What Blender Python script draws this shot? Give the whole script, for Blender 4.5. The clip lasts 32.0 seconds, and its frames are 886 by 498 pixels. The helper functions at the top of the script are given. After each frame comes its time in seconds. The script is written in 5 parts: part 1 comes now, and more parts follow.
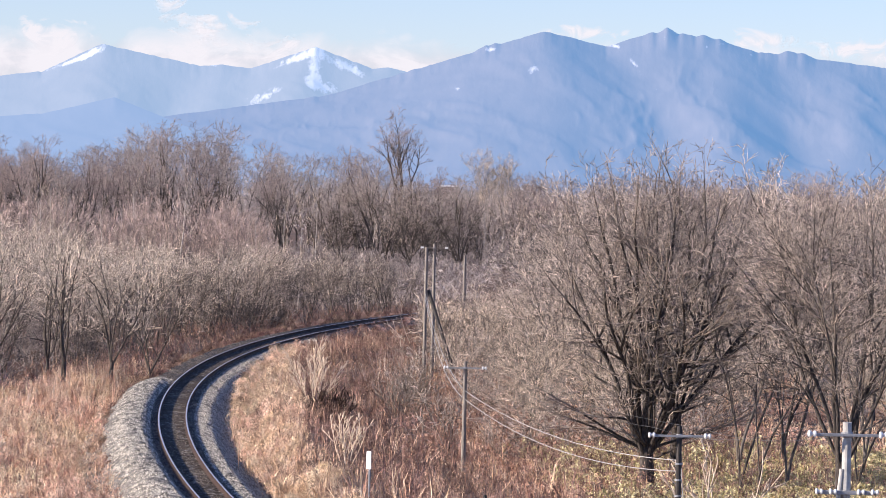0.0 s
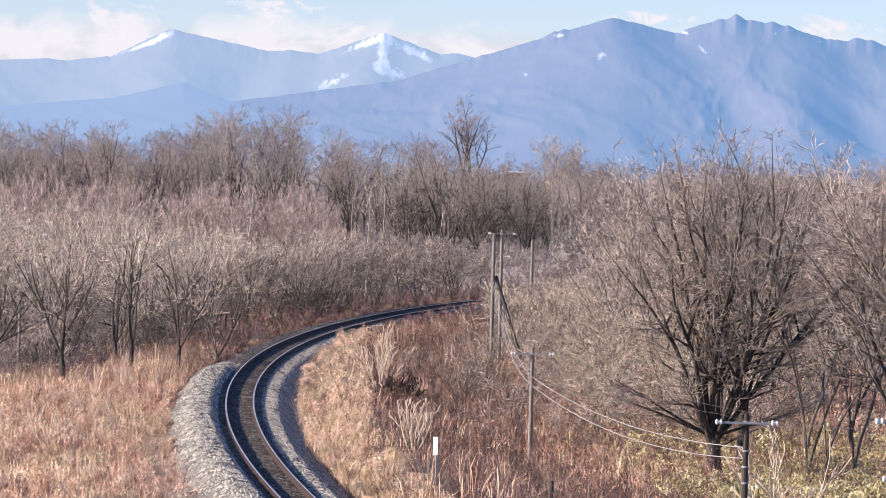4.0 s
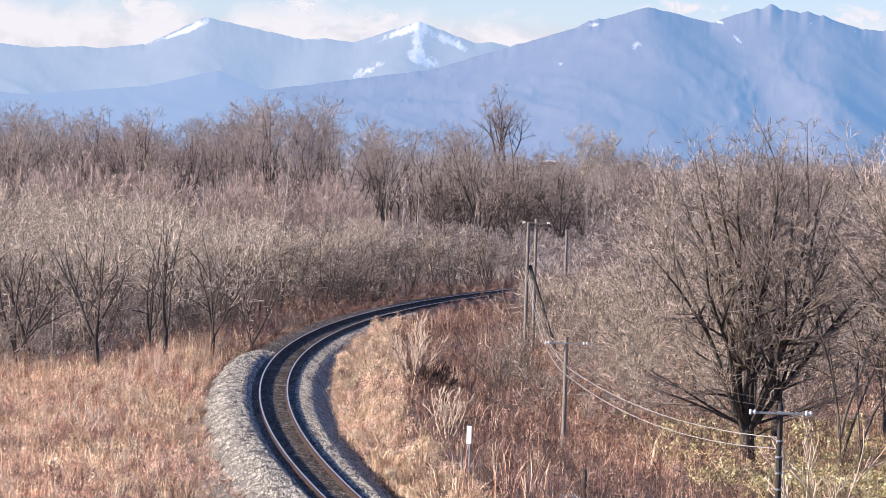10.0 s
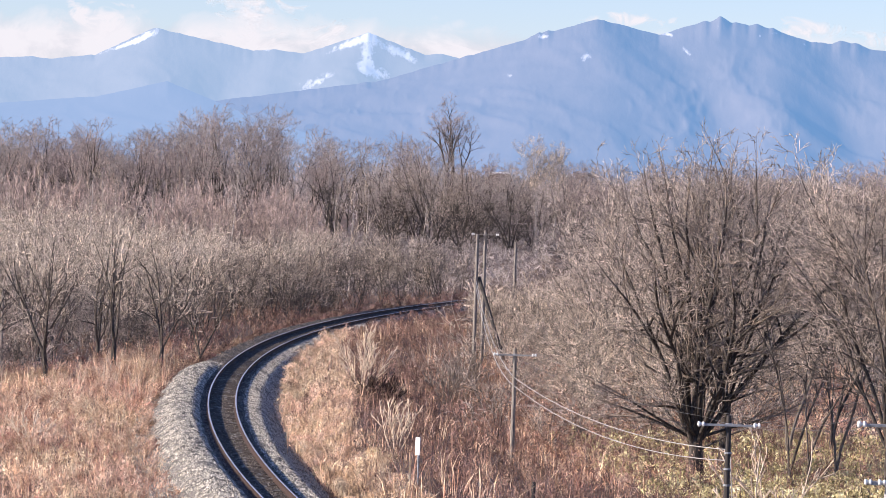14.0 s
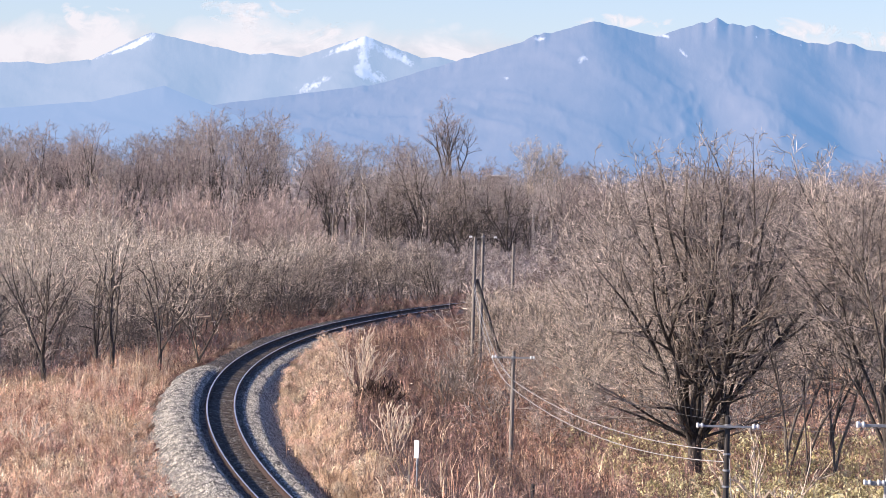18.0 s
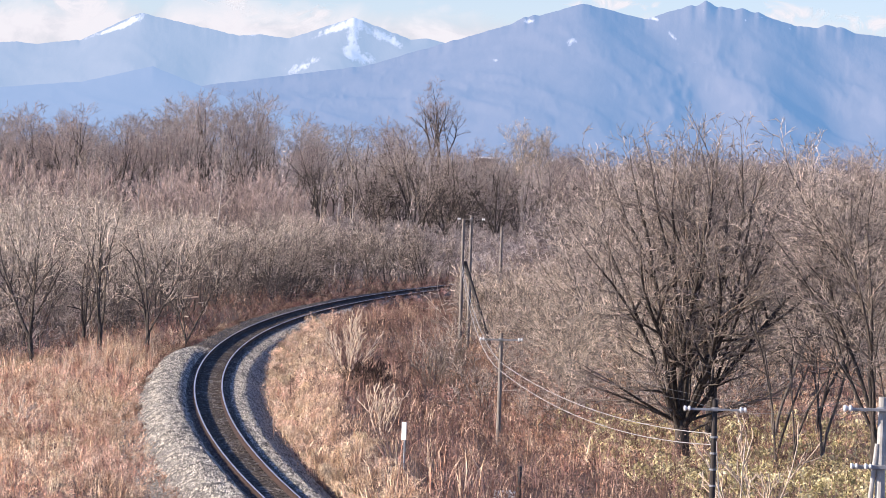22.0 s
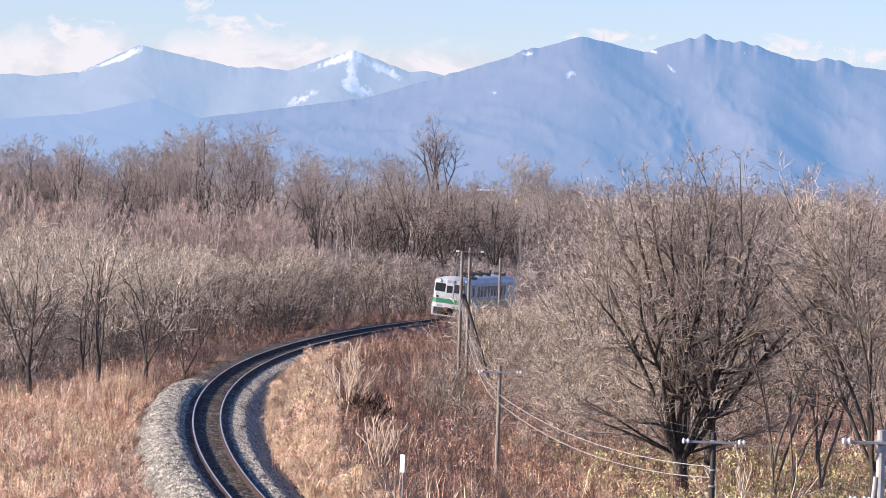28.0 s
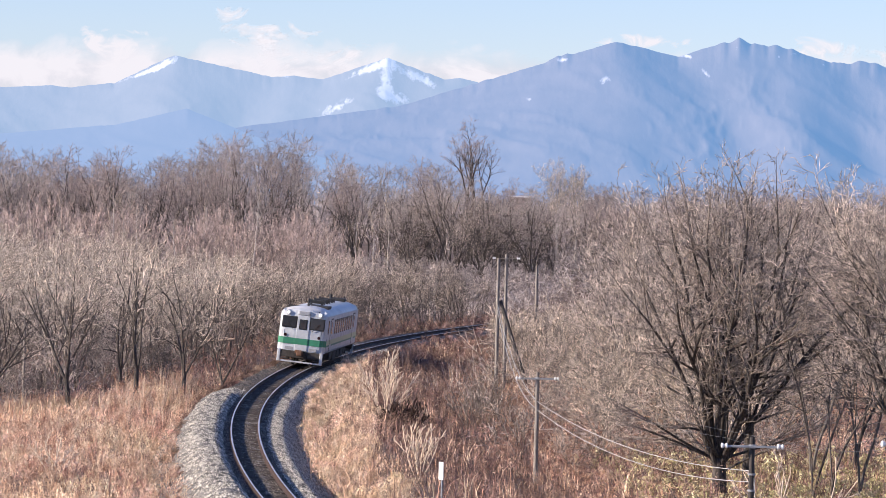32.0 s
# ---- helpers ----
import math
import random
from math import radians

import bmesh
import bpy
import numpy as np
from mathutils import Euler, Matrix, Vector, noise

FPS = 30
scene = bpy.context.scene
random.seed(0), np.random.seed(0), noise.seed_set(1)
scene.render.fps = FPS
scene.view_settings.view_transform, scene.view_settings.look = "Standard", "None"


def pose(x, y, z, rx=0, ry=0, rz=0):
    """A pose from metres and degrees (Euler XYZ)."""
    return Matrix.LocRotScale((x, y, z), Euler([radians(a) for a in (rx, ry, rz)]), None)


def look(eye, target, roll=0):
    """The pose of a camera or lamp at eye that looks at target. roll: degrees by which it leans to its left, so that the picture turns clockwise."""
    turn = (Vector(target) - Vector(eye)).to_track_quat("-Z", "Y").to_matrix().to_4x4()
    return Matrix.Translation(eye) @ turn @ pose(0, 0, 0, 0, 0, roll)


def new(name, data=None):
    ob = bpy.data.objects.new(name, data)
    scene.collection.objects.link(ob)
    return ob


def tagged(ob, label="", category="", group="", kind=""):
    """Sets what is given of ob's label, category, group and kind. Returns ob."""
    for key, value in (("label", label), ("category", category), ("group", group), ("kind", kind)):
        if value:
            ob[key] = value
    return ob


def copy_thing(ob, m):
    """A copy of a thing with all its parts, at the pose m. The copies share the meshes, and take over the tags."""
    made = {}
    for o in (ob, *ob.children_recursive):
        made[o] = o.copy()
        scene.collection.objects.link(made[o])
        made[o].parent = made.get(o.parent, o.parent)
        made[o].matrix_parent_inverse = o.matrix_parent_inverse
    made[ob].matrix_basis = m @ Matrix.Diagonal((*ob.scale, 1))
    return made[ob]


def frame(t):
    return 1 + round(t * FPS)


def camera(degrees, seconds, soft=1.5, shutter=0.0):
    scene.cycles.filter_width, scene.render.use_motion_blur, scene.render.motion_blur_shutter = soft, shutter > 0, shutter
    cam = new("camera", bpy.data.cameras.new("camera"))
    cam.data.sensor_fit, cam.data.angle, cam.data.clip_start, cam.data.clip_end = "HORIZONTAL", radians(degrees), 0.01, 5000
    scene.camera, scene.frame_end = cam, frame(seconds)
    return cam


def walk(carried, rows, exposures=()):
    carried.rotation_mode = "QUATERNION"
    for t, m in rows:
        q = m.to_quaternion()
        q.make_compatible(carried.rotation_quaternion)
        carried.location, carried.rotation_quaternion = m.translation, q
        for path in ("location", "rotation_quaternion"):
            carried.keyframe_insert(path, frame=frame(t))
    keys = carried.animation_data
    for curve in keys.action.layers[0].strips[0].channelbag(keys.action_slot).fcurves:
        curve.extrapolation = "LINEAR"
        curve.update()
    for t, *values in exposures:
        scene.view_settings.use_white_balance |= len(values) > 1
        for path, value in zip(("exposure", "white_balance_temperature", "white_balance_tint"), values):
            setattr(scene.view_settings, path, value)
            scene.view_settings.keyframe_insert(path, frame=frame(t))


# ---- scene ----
# A hand-held long lens from an overpass above a single-track railway: the eye stays, the lens drifts.
EYE = (0.0, 0.0, 9.75)
cam = camera(13.33, 32.0, 0.8)
VIEWS = [  # seconds, yaw, pitch, roll
    (0.0, -1.087, -0.963, -1.299),
    (0.5, -1.082, -0.989, -1.427),
    (1.0, -1.058, -1.031, -1.417),
    (1.5, -1.005, -1.083, -1.457),
    (2.0, -0.872, -1.143, -1.412),
    (2.5, -0.673, -1.181, -1.341),
    (3.0, -0.430, -1.202, -1.354),
    (3.5, -0.206, -1.209, -1.418),
    (5.5, 0.148, -1.097, -1.651),
    (6.0, 0.207, -1.052, -1.687),
    (6.5, 0.262, -1.035, -1.676),
    (7.0, 0.308, -1.045, -1.719),
    (7.5, 0.353, -1.086, -1.734),
    (8.0, 0.404, -1.142, -1.723),
    (8.5, 0.454, -1.204, -1.653),
    (9.0, 0.484, -1.288, -1.689),
    (9.5, 0.486, -1.368, -1.688),
    (10.0, 0.459, -1.384, -1.676),
    (10.5, 0.392, -1.337, -1.651),
    (11.0, 0.285, -1.241, -1.702),
    (11.5, 0.151, -1.117, -1.697),
    (12.0, 0.004, -1.058, -1.826),
    (12.5, -0.116, -1.083, -1.860),
    (13.0, -0.214, -1.145, -1.906),
    (13.5, -0.278, -1.182, -1.916),
    (14.0, -0.308, -1.187, -1.829),
    (14.5, -0.333, -1.153, -1.839),
    (16.5, -0.321, -1.145, -1.513),
    (17.0, -0.322, -1.153, -1.452),
    (17.5, -0.330, -1.156, -1.417),
    (18.0, -0.349, -1.142, -1.498),
    (18.5, -0.361, -1.136, -1.471),
    (19.0, -0.368, -1.139, -1.520),
    (19.5, -0.376, -1.165, -1.539),
    (20.0, -0.389, -1.201, -1.503),
    (20.5, -0.416, -1.246, -1.583),
    (21.0, -0.441, -1.305, -1.607),
    (21.5, -0.480, -1.364, -1.653),
    (22.0, -0.522, -1.411, -1.748),
    (22.5, -0.580, -1.432, -1.790),
    (23.0, -0.642, -1.405, -1.788),
    (23.5, -0.669, -1.323, -1.784),
    (24.0, -0.667, -1.228, -1.766),
    (24.5, -0.640, -1.164, -1.786),
    (25.0, -0.620, -1.131, -1.901),
    (25.5, -0.619, -1.116, -1.908),
    (27.5, -0.567, -0.982, -1.842),
    (28.0, -0.540, -0.920, -1.812),
    (28.5, -0.508, -0.869, -1.805),
    (29.0, -0.468, -0.824, -1.759),
    (29.5, -0.423, -0.805, -1.670),
    (30.0, -0.343, -0.789, -1.579),
    (30.5, -0.267, -0.766, -1.562),
    (31.0, -0.188, -0.775, -1.474),
    (31.5, -0.100, -0.778, -1.308),
    (32.0, -0.000, -0.826, -1.200)
]
walk(cam, [(t, pose(*EYE, 90 + pitch, roll, yaw)) for t, yaw, pitch, roll in VIEWS],
     [(0.0, 0.68, 6750, 15), (32.0, 0.68, 6750, 15)])

# ---- light ----
SUN_AZIMUTH, SUN_HEIGHT = 257.0, 23.0      # degrees clockwise from +y, degrees up
world = bpy.data.worlds.new("sky")
scene.world = world
world.use_nodes = True
sky = world.node_tree.nodes.new("ShaderNodeTexSky")
sky.sky_type, sky.sun_disc = "NISHITA", False
sky.sun_elevation, sky.sun_rotation = radians(SUN_HEIGHT), radians(SUN_AZIMUTH)
sky.air_density, sky.dust_density, sky.ozone_density, sky.altitude = 1.0, 0.1, 4.5, 300
clear_air = world.node_tree.nodes.new("ShaderNodeVectorMath")      # a crisp winter sky: a little less green
clear_air.operation = "MULTIPLY"
clear_air.inputs[1].default_value = (1.06, 1.05, 1.31)
world.node_tree.links.new(sky.outputs[0], clear_air.inputs[0])
world.node_tree.links.new(clear_air.outputs[0], world.node_tree.nodes["Background"].inputs[0])
world.node_tree.nodes["Background"].inputs[1].default_value = 0.091
sun = new("sun", bpy.data.lights.new("sun", "SUN"))
sun.data.energy, sun.data.angle, sun.data.color = 5.0, radians(0.5), (1.0, 0.90, 0.78)
a, e = radians(SUN_AZIMUTH), radians(SUN_HEIGHT)
sun.matrix_world = look((-60, 60, 80), Vector((-60, 60, 80)) - Vector((math.sin(a) * math.cos(e), math.cos(a) * math.cos(e), math.sin(e))))


# ---- materials ----
def node(tree, kind, **values):
    n = tree.nodes.new(kind)
    for k, v in values.items():
        n.inputs[k.replace("_", " ")].default_value = v
    return n


def ramp(tree, fac, stops):
    r = tree.nodes.new("ShaderNodeValToRGB")
    while len(r.color_ramp.elements) < len(stops):
        r.color_ramp.elements.new(0.5)
    for el, (at, c) in zip(r.color_ramp.elements, stops):
        el.position, el.color = at, (*c, 1)
    tree.links.new(fac, r.inputs[0])
    return r.outputs[0]


def material(name, stops, rough=0.8, scale=8.0, detail=5.0, bump=0.0, bump_scale=None, metal=0.0, source="noise", big=0.0, stretch=(1, 1, 1), glow=None, spec=0.3, hue=0.0, mid=0.0):
    """A surface whose colour runs through stops by noise, or by a number of its own for each island or object, with larger blotches on top."""
    m = bpy.data.materials.new(name)
    m.use_nodes = True
    t = m.node_tree
    b = t.nodes["Principled BSDF"]
    b.inputs["Roughness"].default_value, b.inputs["Metallic"].default_value = rough, metal
    b.inputs["Specular IOR Level"].default_value = spec
    co = t.nodes.new("ShaderNodeTexCoord").outputs["Object"]
    mp = t.nodes.new("ShaderNodeMapping")
    mp.inputs["Scale"].default_value = stretch
    t.links.new(co, mp.inputs[0])
    n = node(t, "ShaderNodeTexNoise", Scale=scale, Detail=detail, Roughness=0.6)
    t.links.new(mp.outputs[0], n.inputs["Vector"])
    if source == "island":
        fac = t.nodes.new("ShaderNodeNewGeometry").outputs["Random Per Island"]
    elif source == "object":
        fac = t.nodes.new("ShaderNodeObjectInfo").outputs["Random"]
    elif source == "clump":      # a tussock has one tint, its blades differ a little
        tint = node(t, "ShaderNodeMapRange", From_Min=0.37, From_Max=0.63, To_Min=0.0, To_Max=0.72)
        t.links.new(n.outputs["Fac"], tint.inputs[0])
        blade = t.nodes.new("ShaderNodeMath")
        blade.operation = "MULTIPLY_ADD"
        blade.inputs[1].default_value = 0.28
        t.links.new(t.nodes.new("ShaderNodeNewGeometry").outputs["Random Per Island"], blade.inputs[0])
        t.links.new(tint.outputs[0], blade.inputs[2])
        fac = blade.outputs[0]
    else:
        fac = n.outputs["Fac"]
    col = ramp(t, fac, stops)
    if big:
        n2 = node(t, "ShaderNodeTexNoise", Scale=big, Detail=3.0)
        t.links.new(co, n2.inputs["Vector"])
        hsv = t.nodes.new("ShaderNodeHueSaturation")
        mr = node(t, "ShaderNodeMapRange", From_Min=0.3, From_Max=0.7, To_Min=0.65, To_Max=1.35)
        t.links.new(n2.outputs["Fac"], mr.inputs[0])
        value = mr.outputs[0]
        if mid:
            n5 = node(t, "ShaderNodeTexNoise", Scale=mid, Detail=2.0)
            t.links.new(co, n5.inputs["Vector"])
            mr5 = node(t, "ShaderNodeMapRange", From_Min=0.32, From_Max=0.68, To_Min=0.55, To_Max=1.4)
            t.links.new(n5.outputs["Fac"], mr5.inputs[0])
            both = t.nodes.new("ShaderNodeMath")
            both.operation = "MULTIPLY"
            t.links.new(mr5.outputs[0], both.inputs[0])
            t.links.new(value, both.inputs[1])
            value = both.outputs[0]
        t.links.new(value, hsv.inputs["Value"])
        n4 = node(t, "ShaderNodeTexNoise", Scale=big * 1.7, Detail=2.0)
        t.links.new(co, n4.inputs["Vector"])
        mh = node(t, "ShaderNodeMapRange", From_Min=0.3, From_Max=0.7, To_Min=0.5 - hue, To_Max=0.5 + hue)
        t.links.new(n4.outputs["Fac"], mh.inputs[0])
        t.links.new(mh.outputs[0], hsv.inputs["Hue"])
        t.links.new(col, hsv.inputs["Color"])
        col = hsv.outputs[0]
    t.links.new(col, b.inputs["Base Color"])
    if bump:
        n3 = n
        if bump_scale:
            n3 = node(t, "ShaderNodeTexNoise", Scale=bump_scale, Detail=4.0)
            t.links.new(mp.outputs[0], n3.inputs["Vector"])
        bp = node(t, "ShaderNodeBump", Strength=min(1.0, bump), Distance=0.03)
        t.links.new(n3.outputs["Fac"], bp.inputs["Height"])
        t.links.new(bp.outputs[0], b.inputs["Normal"])
    if glow:
        b.inputs["Emission Color"].default_value = (*glow[:3], 1)
        b.inputs["Emission Strength"].default_value = glow[3]
    return m


BARK_DARK = material("dark furrowed bark", [(0.3, (0.020, 0.017, 0.015)), (0.5, (0.062, 0.051, 0.045)), (0.72, (0.16, 0.135, 0.118))], 0.9, 7, bump=1.0, stretch=(3, 3, 0.6))
BARK_GREY = material("grey bark", [(0.3, (0.09, 0.075, 0.065)), (0.7, (0.22, 0.19, 0.165))], 0.9, 6, bump=0.6, stretch=(3, 3, 0.6))
BARK_PALE = material("pale birch bark", [(0.35, (0.30, 0.26, 0.23)), (0.6, (0.58, 0.53, 0.48))], 0.8, 4, bump=0.3, stretch=(1, 1, 4))
TWIG_DARK = material("brown twigs", [(0.0, (0.035, 0.028, 0.024)), (0.42, (0.135, 0.11, 0.094)), (0.72, (0.244, 0.199, 0.169)), (1.0, (0.426, 0.347, 0.297))], 0.7, source="island", big=0.3, mid=1.1)
TWIG_TAN = material("tan twigs", [(0.0, (0.07, 0.056, 0.048)), (0.42, (0.36, 0.296, 0.252)), (0.72, (0.56, 0.46, 0.39)), (1.0, (0.65, 0.55, 0.47))], 0.7, source="island", big=0.3, mid=1.1)
TWIG_ELM = material("grey-brown twigs", [(0.0, (0.05, 0.04, 0.034)), (0.42, (0.25, 0.205, 0.175)), (0.72, (0.47, 0.385, 0.325)), (1.0, (0.66, 0.555, 0.475))], 0.7, source="island", big=0.3, mid=1.1)
TWIG_RED = material("russet twigs", [(0.0, (0.20, 0.148, 0.132)), (0.55, (0.45, 0.348, 0.308)), (1.0, (0.68, 0.54, 0.475))], 0.7, source="island", big=0.3, mid=1.1)
TWIG_PALE = material("pale grey twigs", [(0.0, (0.084, 0.067, 0.053)), (0.42, (0.376, 0.31, 0.25)), (0.72, (0.679, 0.56, 0.451)), (1.0, (0.828, 0.687, 0.553))], 0.7, source="island", big=0.3, mid=1.1)
# greyed tone: the haze of distance is mixed into the twig colour
TWIG_FAR = material("hazy far twigs", [(0.0, (0.15, 0.126, 0.117)), (0.55, (0.39, 0.332, 0.304)), (1.0, (0.62, 0.535, 0.495))], 0.7, source="island", big=0.08)
TWIG_MAUVE = material("mauve-brown far twigs", [(0.0, (0.15, 0.112, 0.105)), (0.55, (0.38, 0.30, 0.275)), (1.0, (0.60, 0.485, 0.44))], 0.7, source="island", big=0.08)
TWIG_FAN = material("tan thicket twigs", [(0.0, (0.10, 0.08, 0.065)), (0.42, (0.42, 0.35, 0.285)), (0.72, (0.74, 0.62, 0.51)), (1.0, (0.90, 0.78, 0.65))], 0.7, source="island", big=0.3, mid=0.9)
BARK_LIMB = material("brown limb bark", [(0.3, (0.055, 0.045, 0.040)), (0.7, (0.17, 0.138, 0.118))], 0.9, 3)
# near-black colour that stands for the shade in the hollow
HOLLOW_SHADE = material("shade-dark brush of the hollow", [(0.0, (0.010, 0.008, 0.007)), (1.0, (0.10, 0.066, 0.052))], 0.95, source="island", spec=0.1)
TIMBER_WALL = material("weathered timber wall", [(0.3, (0.19, 0.158, 0.14)), (0.7, (0.32, 0.27, 0.24))], 0.9, 0.8)
STEM_PALE = material("bleached dead stems", [(0.3, (0.55, 0.42, 0.31)), (0.7, (0.78, 0.64, 0.50))], 0.8, 6)
BARK_MID = material("brown-grey bark", [(0.3, (0.125, 0.100, 0.085)), (0.7, (0.34, 0.28, 0.236))], 0.9, 6, bump=0.5, stretch=(3, 3, 0.6))
GRASS_TAN = material("dry tan grass", [(0.0, (0.22, 0.10, 0.065)), (0.25, (0.50, 0.275, 0.18)), (0.6, (0.74, 0.51, 0.36)), (1.0, (0.92, 0.76, 0.57))], 0.75, scale=2.4, detail=3.0, source="clump", big=0.12, hue=0.022, mid=1.6, stretch=(1, 0.13, 0.7))
GRASS_RED = material("dry russet weeds", [(0.0, (0.07, 0.034, 0.027)), (0.35, (0.19, 0.108, 0.082)), (0.75, (0.37, 0.230, 0.172)), (1.0, (0.64, 0.47, 0.365))], 0.75, scale=1.7, detail=3.0, source="clump", big=0.15, hue=0.022, mid=1.6, stretch=(1, 0.13, 0.7))
GRASS_STRAW = material("straw-coloured grass", [(0.0, (0.42, 0.265, 0.17)), (0.5, (0.70, 0.50, 0.345)), (1.0, (0.86, 0.70, 0.53))], 0.75, scale=2.6, detail=3.0, source="clump", big=0.2, hue=0.022, mid=1.6, stretch=(1, 0.13, 0.7))
SASA = material("yellowing bamboo grass", [(0.0, (0.17, 0.145, 0.06)), (0.5, (0.54, 0.46, 0.235)), (1.0, (0.82, 0.74, 0.47))], 0.6, scale=3.0, detail=3.0, source="clump", big=0.3, stretch=(1, 0.13, 0.7))
SOIL = material("leaf-strewn soil", [(0.3, (0.07, 0.046, 0.034)), (0.6, (0.16, 0.105, 0.078)), (0.8, (0.27, 0.19, 0.14))], 0.95, 2.5, 8, bump=0.8, big=0.05)
# coloured darker than the loose stones to paint shaded gaps between them
BALLAST = material("crushed stone ballast", [(0.34, (0.03, 0.027, 0.024)), (0.5, (0.17, 0.155, 0.135)), (0.66, (0.40, 0.37, 0.33))], 0.9, 13, 3, bump=1.0, bump_scale=13, big=0.35)
BALLAST_OLD = material("old grimy ballast", [(0.34, (0.022, 0.020, 0.019)), (0.5, (0.085, 0.077, 0.072)), (0.66, (0.20, 0.185, 0.175))], 0.9, 13, 3, bump=1.0, bump_scale=13, big=0.35)
STONE = material("broken grey stone", [(0.0, (0.10, 0.09, 0.072)), (0.45, (0.52, 0.475, 0.39)), (1.0, (0.90, 0.84, 0.72))], 0.9, source="island")
STONE_RUSTY = material("rust-stained broken stone", [(0.0, (0.045, 0.036, 0.029)), (0.5, (0.17, 0.14, 0.112)), (1.0, (0.38, 0.33, 0.275))], 0.9, source="island")
RAIL_SIDE = material("rusty rail web", [(0.3, (0.03, 0.018, 0.014)), (0.7, (0.08, 0.048, 0.036))], 0.85, 5, bump=0.3)
RAIL_TOP = material("polished rail head", [(0.3, (0.64, 0.60, 0.60)), (0.7, (0.80, 0.76, 0.75))], 0.46, 3, metal=0.7, spec=0.6)
SLEEPER = material("weathered sleeper wood", [(0.3, (0.045, 0.035, 0.03)), (0.7, (0.14, 0.115, 0.095))], 0.9, 5, bump=0.6, stretch=(1, 6, 1))
POLE_WOOD = material("weathered pole wood", [(0.3, (0.13, 0.11, 0.095)), (0.7, (0.36, 0.32, 0.28))], 0.85, 5, bump=0.5, stretch=(5, 5, 0.5))
POLE_BLACK = material("tarred pole", [(0.3, (0.02, 0.018, 0.017)), (0.7, (0.07, 0.06, 0.055))], 0.7, 5, bump=0.4, stretch=(5, 5, 0.5))
CONCRETE = material("pale pole concrete", [(0.3, (0.36, 0.35, 0.33)), (0.7, (0.55, 0.54, 0.51))], 0.85, 6, bump=0.2)
GALV = material("galvanised steel", [(0.3, (0.22, 0.23, 0.24)), (0.7, (0.38, 0.39, 0.41))], 0.6, 7, metal=0.3)
CERAMIC = material("white glazed insulator", [(0.3, (0.78, 0.77, 0.74)), (0.7, (0.86, 0.85, 0.83))], 0.2, 5, spec=0.5)
WIRE = material("pale cable sheath", [(0.3, (0.34, 0.325, 0.31)), (0.7, (0.50, 0.48, 0.455))], 0.5, 5)
WIRE_DARK = material("dark cable sheath", [(0.3, (0.08, 0.078, 0.075)), (0.7, (0.16, 0.155, 0.15))], 0.5, 5)
WHITE = material("white enamel", [(0.3, (0.76, 0.76, 0.75)), (0.7, (0.84, 0.84, 0.83))], 0.4, 5)


# ---- mesh tools ----
def part(name, mesh, mat, parent=None, label="", kind=""):
    """Links a mesh, or a bmesh, as one object under parent."""
    if isinstance(mesh, bmesh.types.BMesh):
        me = bpy.data.meshes.new(name)
        mesh.to_mesh(me)
        mesh.free()
        mesh = me
    if mat is not None and not mesh.materials:
        mesh.materials.append(mat)
    ob = new(name, mesh)
    ob.parent = parent
    if label or kind:
        tagged(ob, label=label, kind=kind)
    return ob


def mesh_of(name, verts, loops, sizes, smooth=False):
    """A mesh from arrays: vertices, the faces' corners one after another, and the faces' sizes."""
    me = bpy.data.meshes.new(name)
    verts, loops, sizes = np.asarray(verts, np.float32), np.asarray(loops, np.int32), np.asarray(sizes, np.int32)
    me.vertices.add(len(verts))
    me.vertices.foreach_set("co", verts.ravel())
    me.loops.add(len(loops))
    me.loops.foreach_set("vertex_index", loops)
    me.polygons.add(len(sizes))
    me.polygons.foreach_set("loop_start", np.concatenate(([0], np.cumsum(sizes)[:-1])).astype(np.int32))
    if smooth:
        me.polygons.foreach_set("use_smooth", np.ones(len(sizes), bool))
    me.update(calc_edges=True)
    return me


def tubes(name, segs, sides=3, flat=False):
    """A mesh of tapered tubes: rows of x0, y0, z0, x1, y1, z1, r0, r1; a tube with r1 = 0 ends in a point."""
    s = np.asarray(segs, float).reshape(-1, 8)
    if len(s) == 0:
        s = np.zeros((1, 8))
    p, q, r0, r1 = s[:, :3], s[:, 3:6], s[:, 6], s[:, 7]
    d = q - p
    d /= np.maximum(np.linalg.norm(d, axis=1), 1e-9)[:, None]
    ref = np.where(np.abs(d[:, 2:3]) > 0.9, [[1.0, 0, 0]], [[0, 0, 1.0]])
    u = np.cross(d, ref)
    u /= np.maximum(np.linalg.norm(u, axis=1), 1e-9)[:, None]
    v = np.cross(d, u)
    n = len(s)
    ang = np.arange(sides) * 2 * np.pi / sides
    ring = np.cos(ang)[None, :, None] * u[:, None, :] + np.sin(ang)[None, :, None] * v[:, None, :]
    verts = np.concatenate((p[:, None] + ring * r0[:, None, None], q[:, None] + ring * r1[:, None, None]), 1).reshape(-1, 3)
    base = (np.arange(n) * 2 * sides)[:, None]
    i = np.arange(sides)
    j = (i + 1) % sides
    quads = np.stack((base + i, base + j, base + j + sides, base + i + sides), 2)
    point = r1 <= 0
    full = quads[~point].reshape(-1)
    tips = quads[point][:, :, [0, 1, 3]]
    tips = (tips[:, :1] if flat else tips).reshape(-1)
    loops = np.concatenate((full, tips))
    sizes = np.concatenate((np.full(len(full) // 4, 4), np.full(len(tips) // 3, 3)))
    return mesh_of(name, verts, loops, sizes, sides > 4)


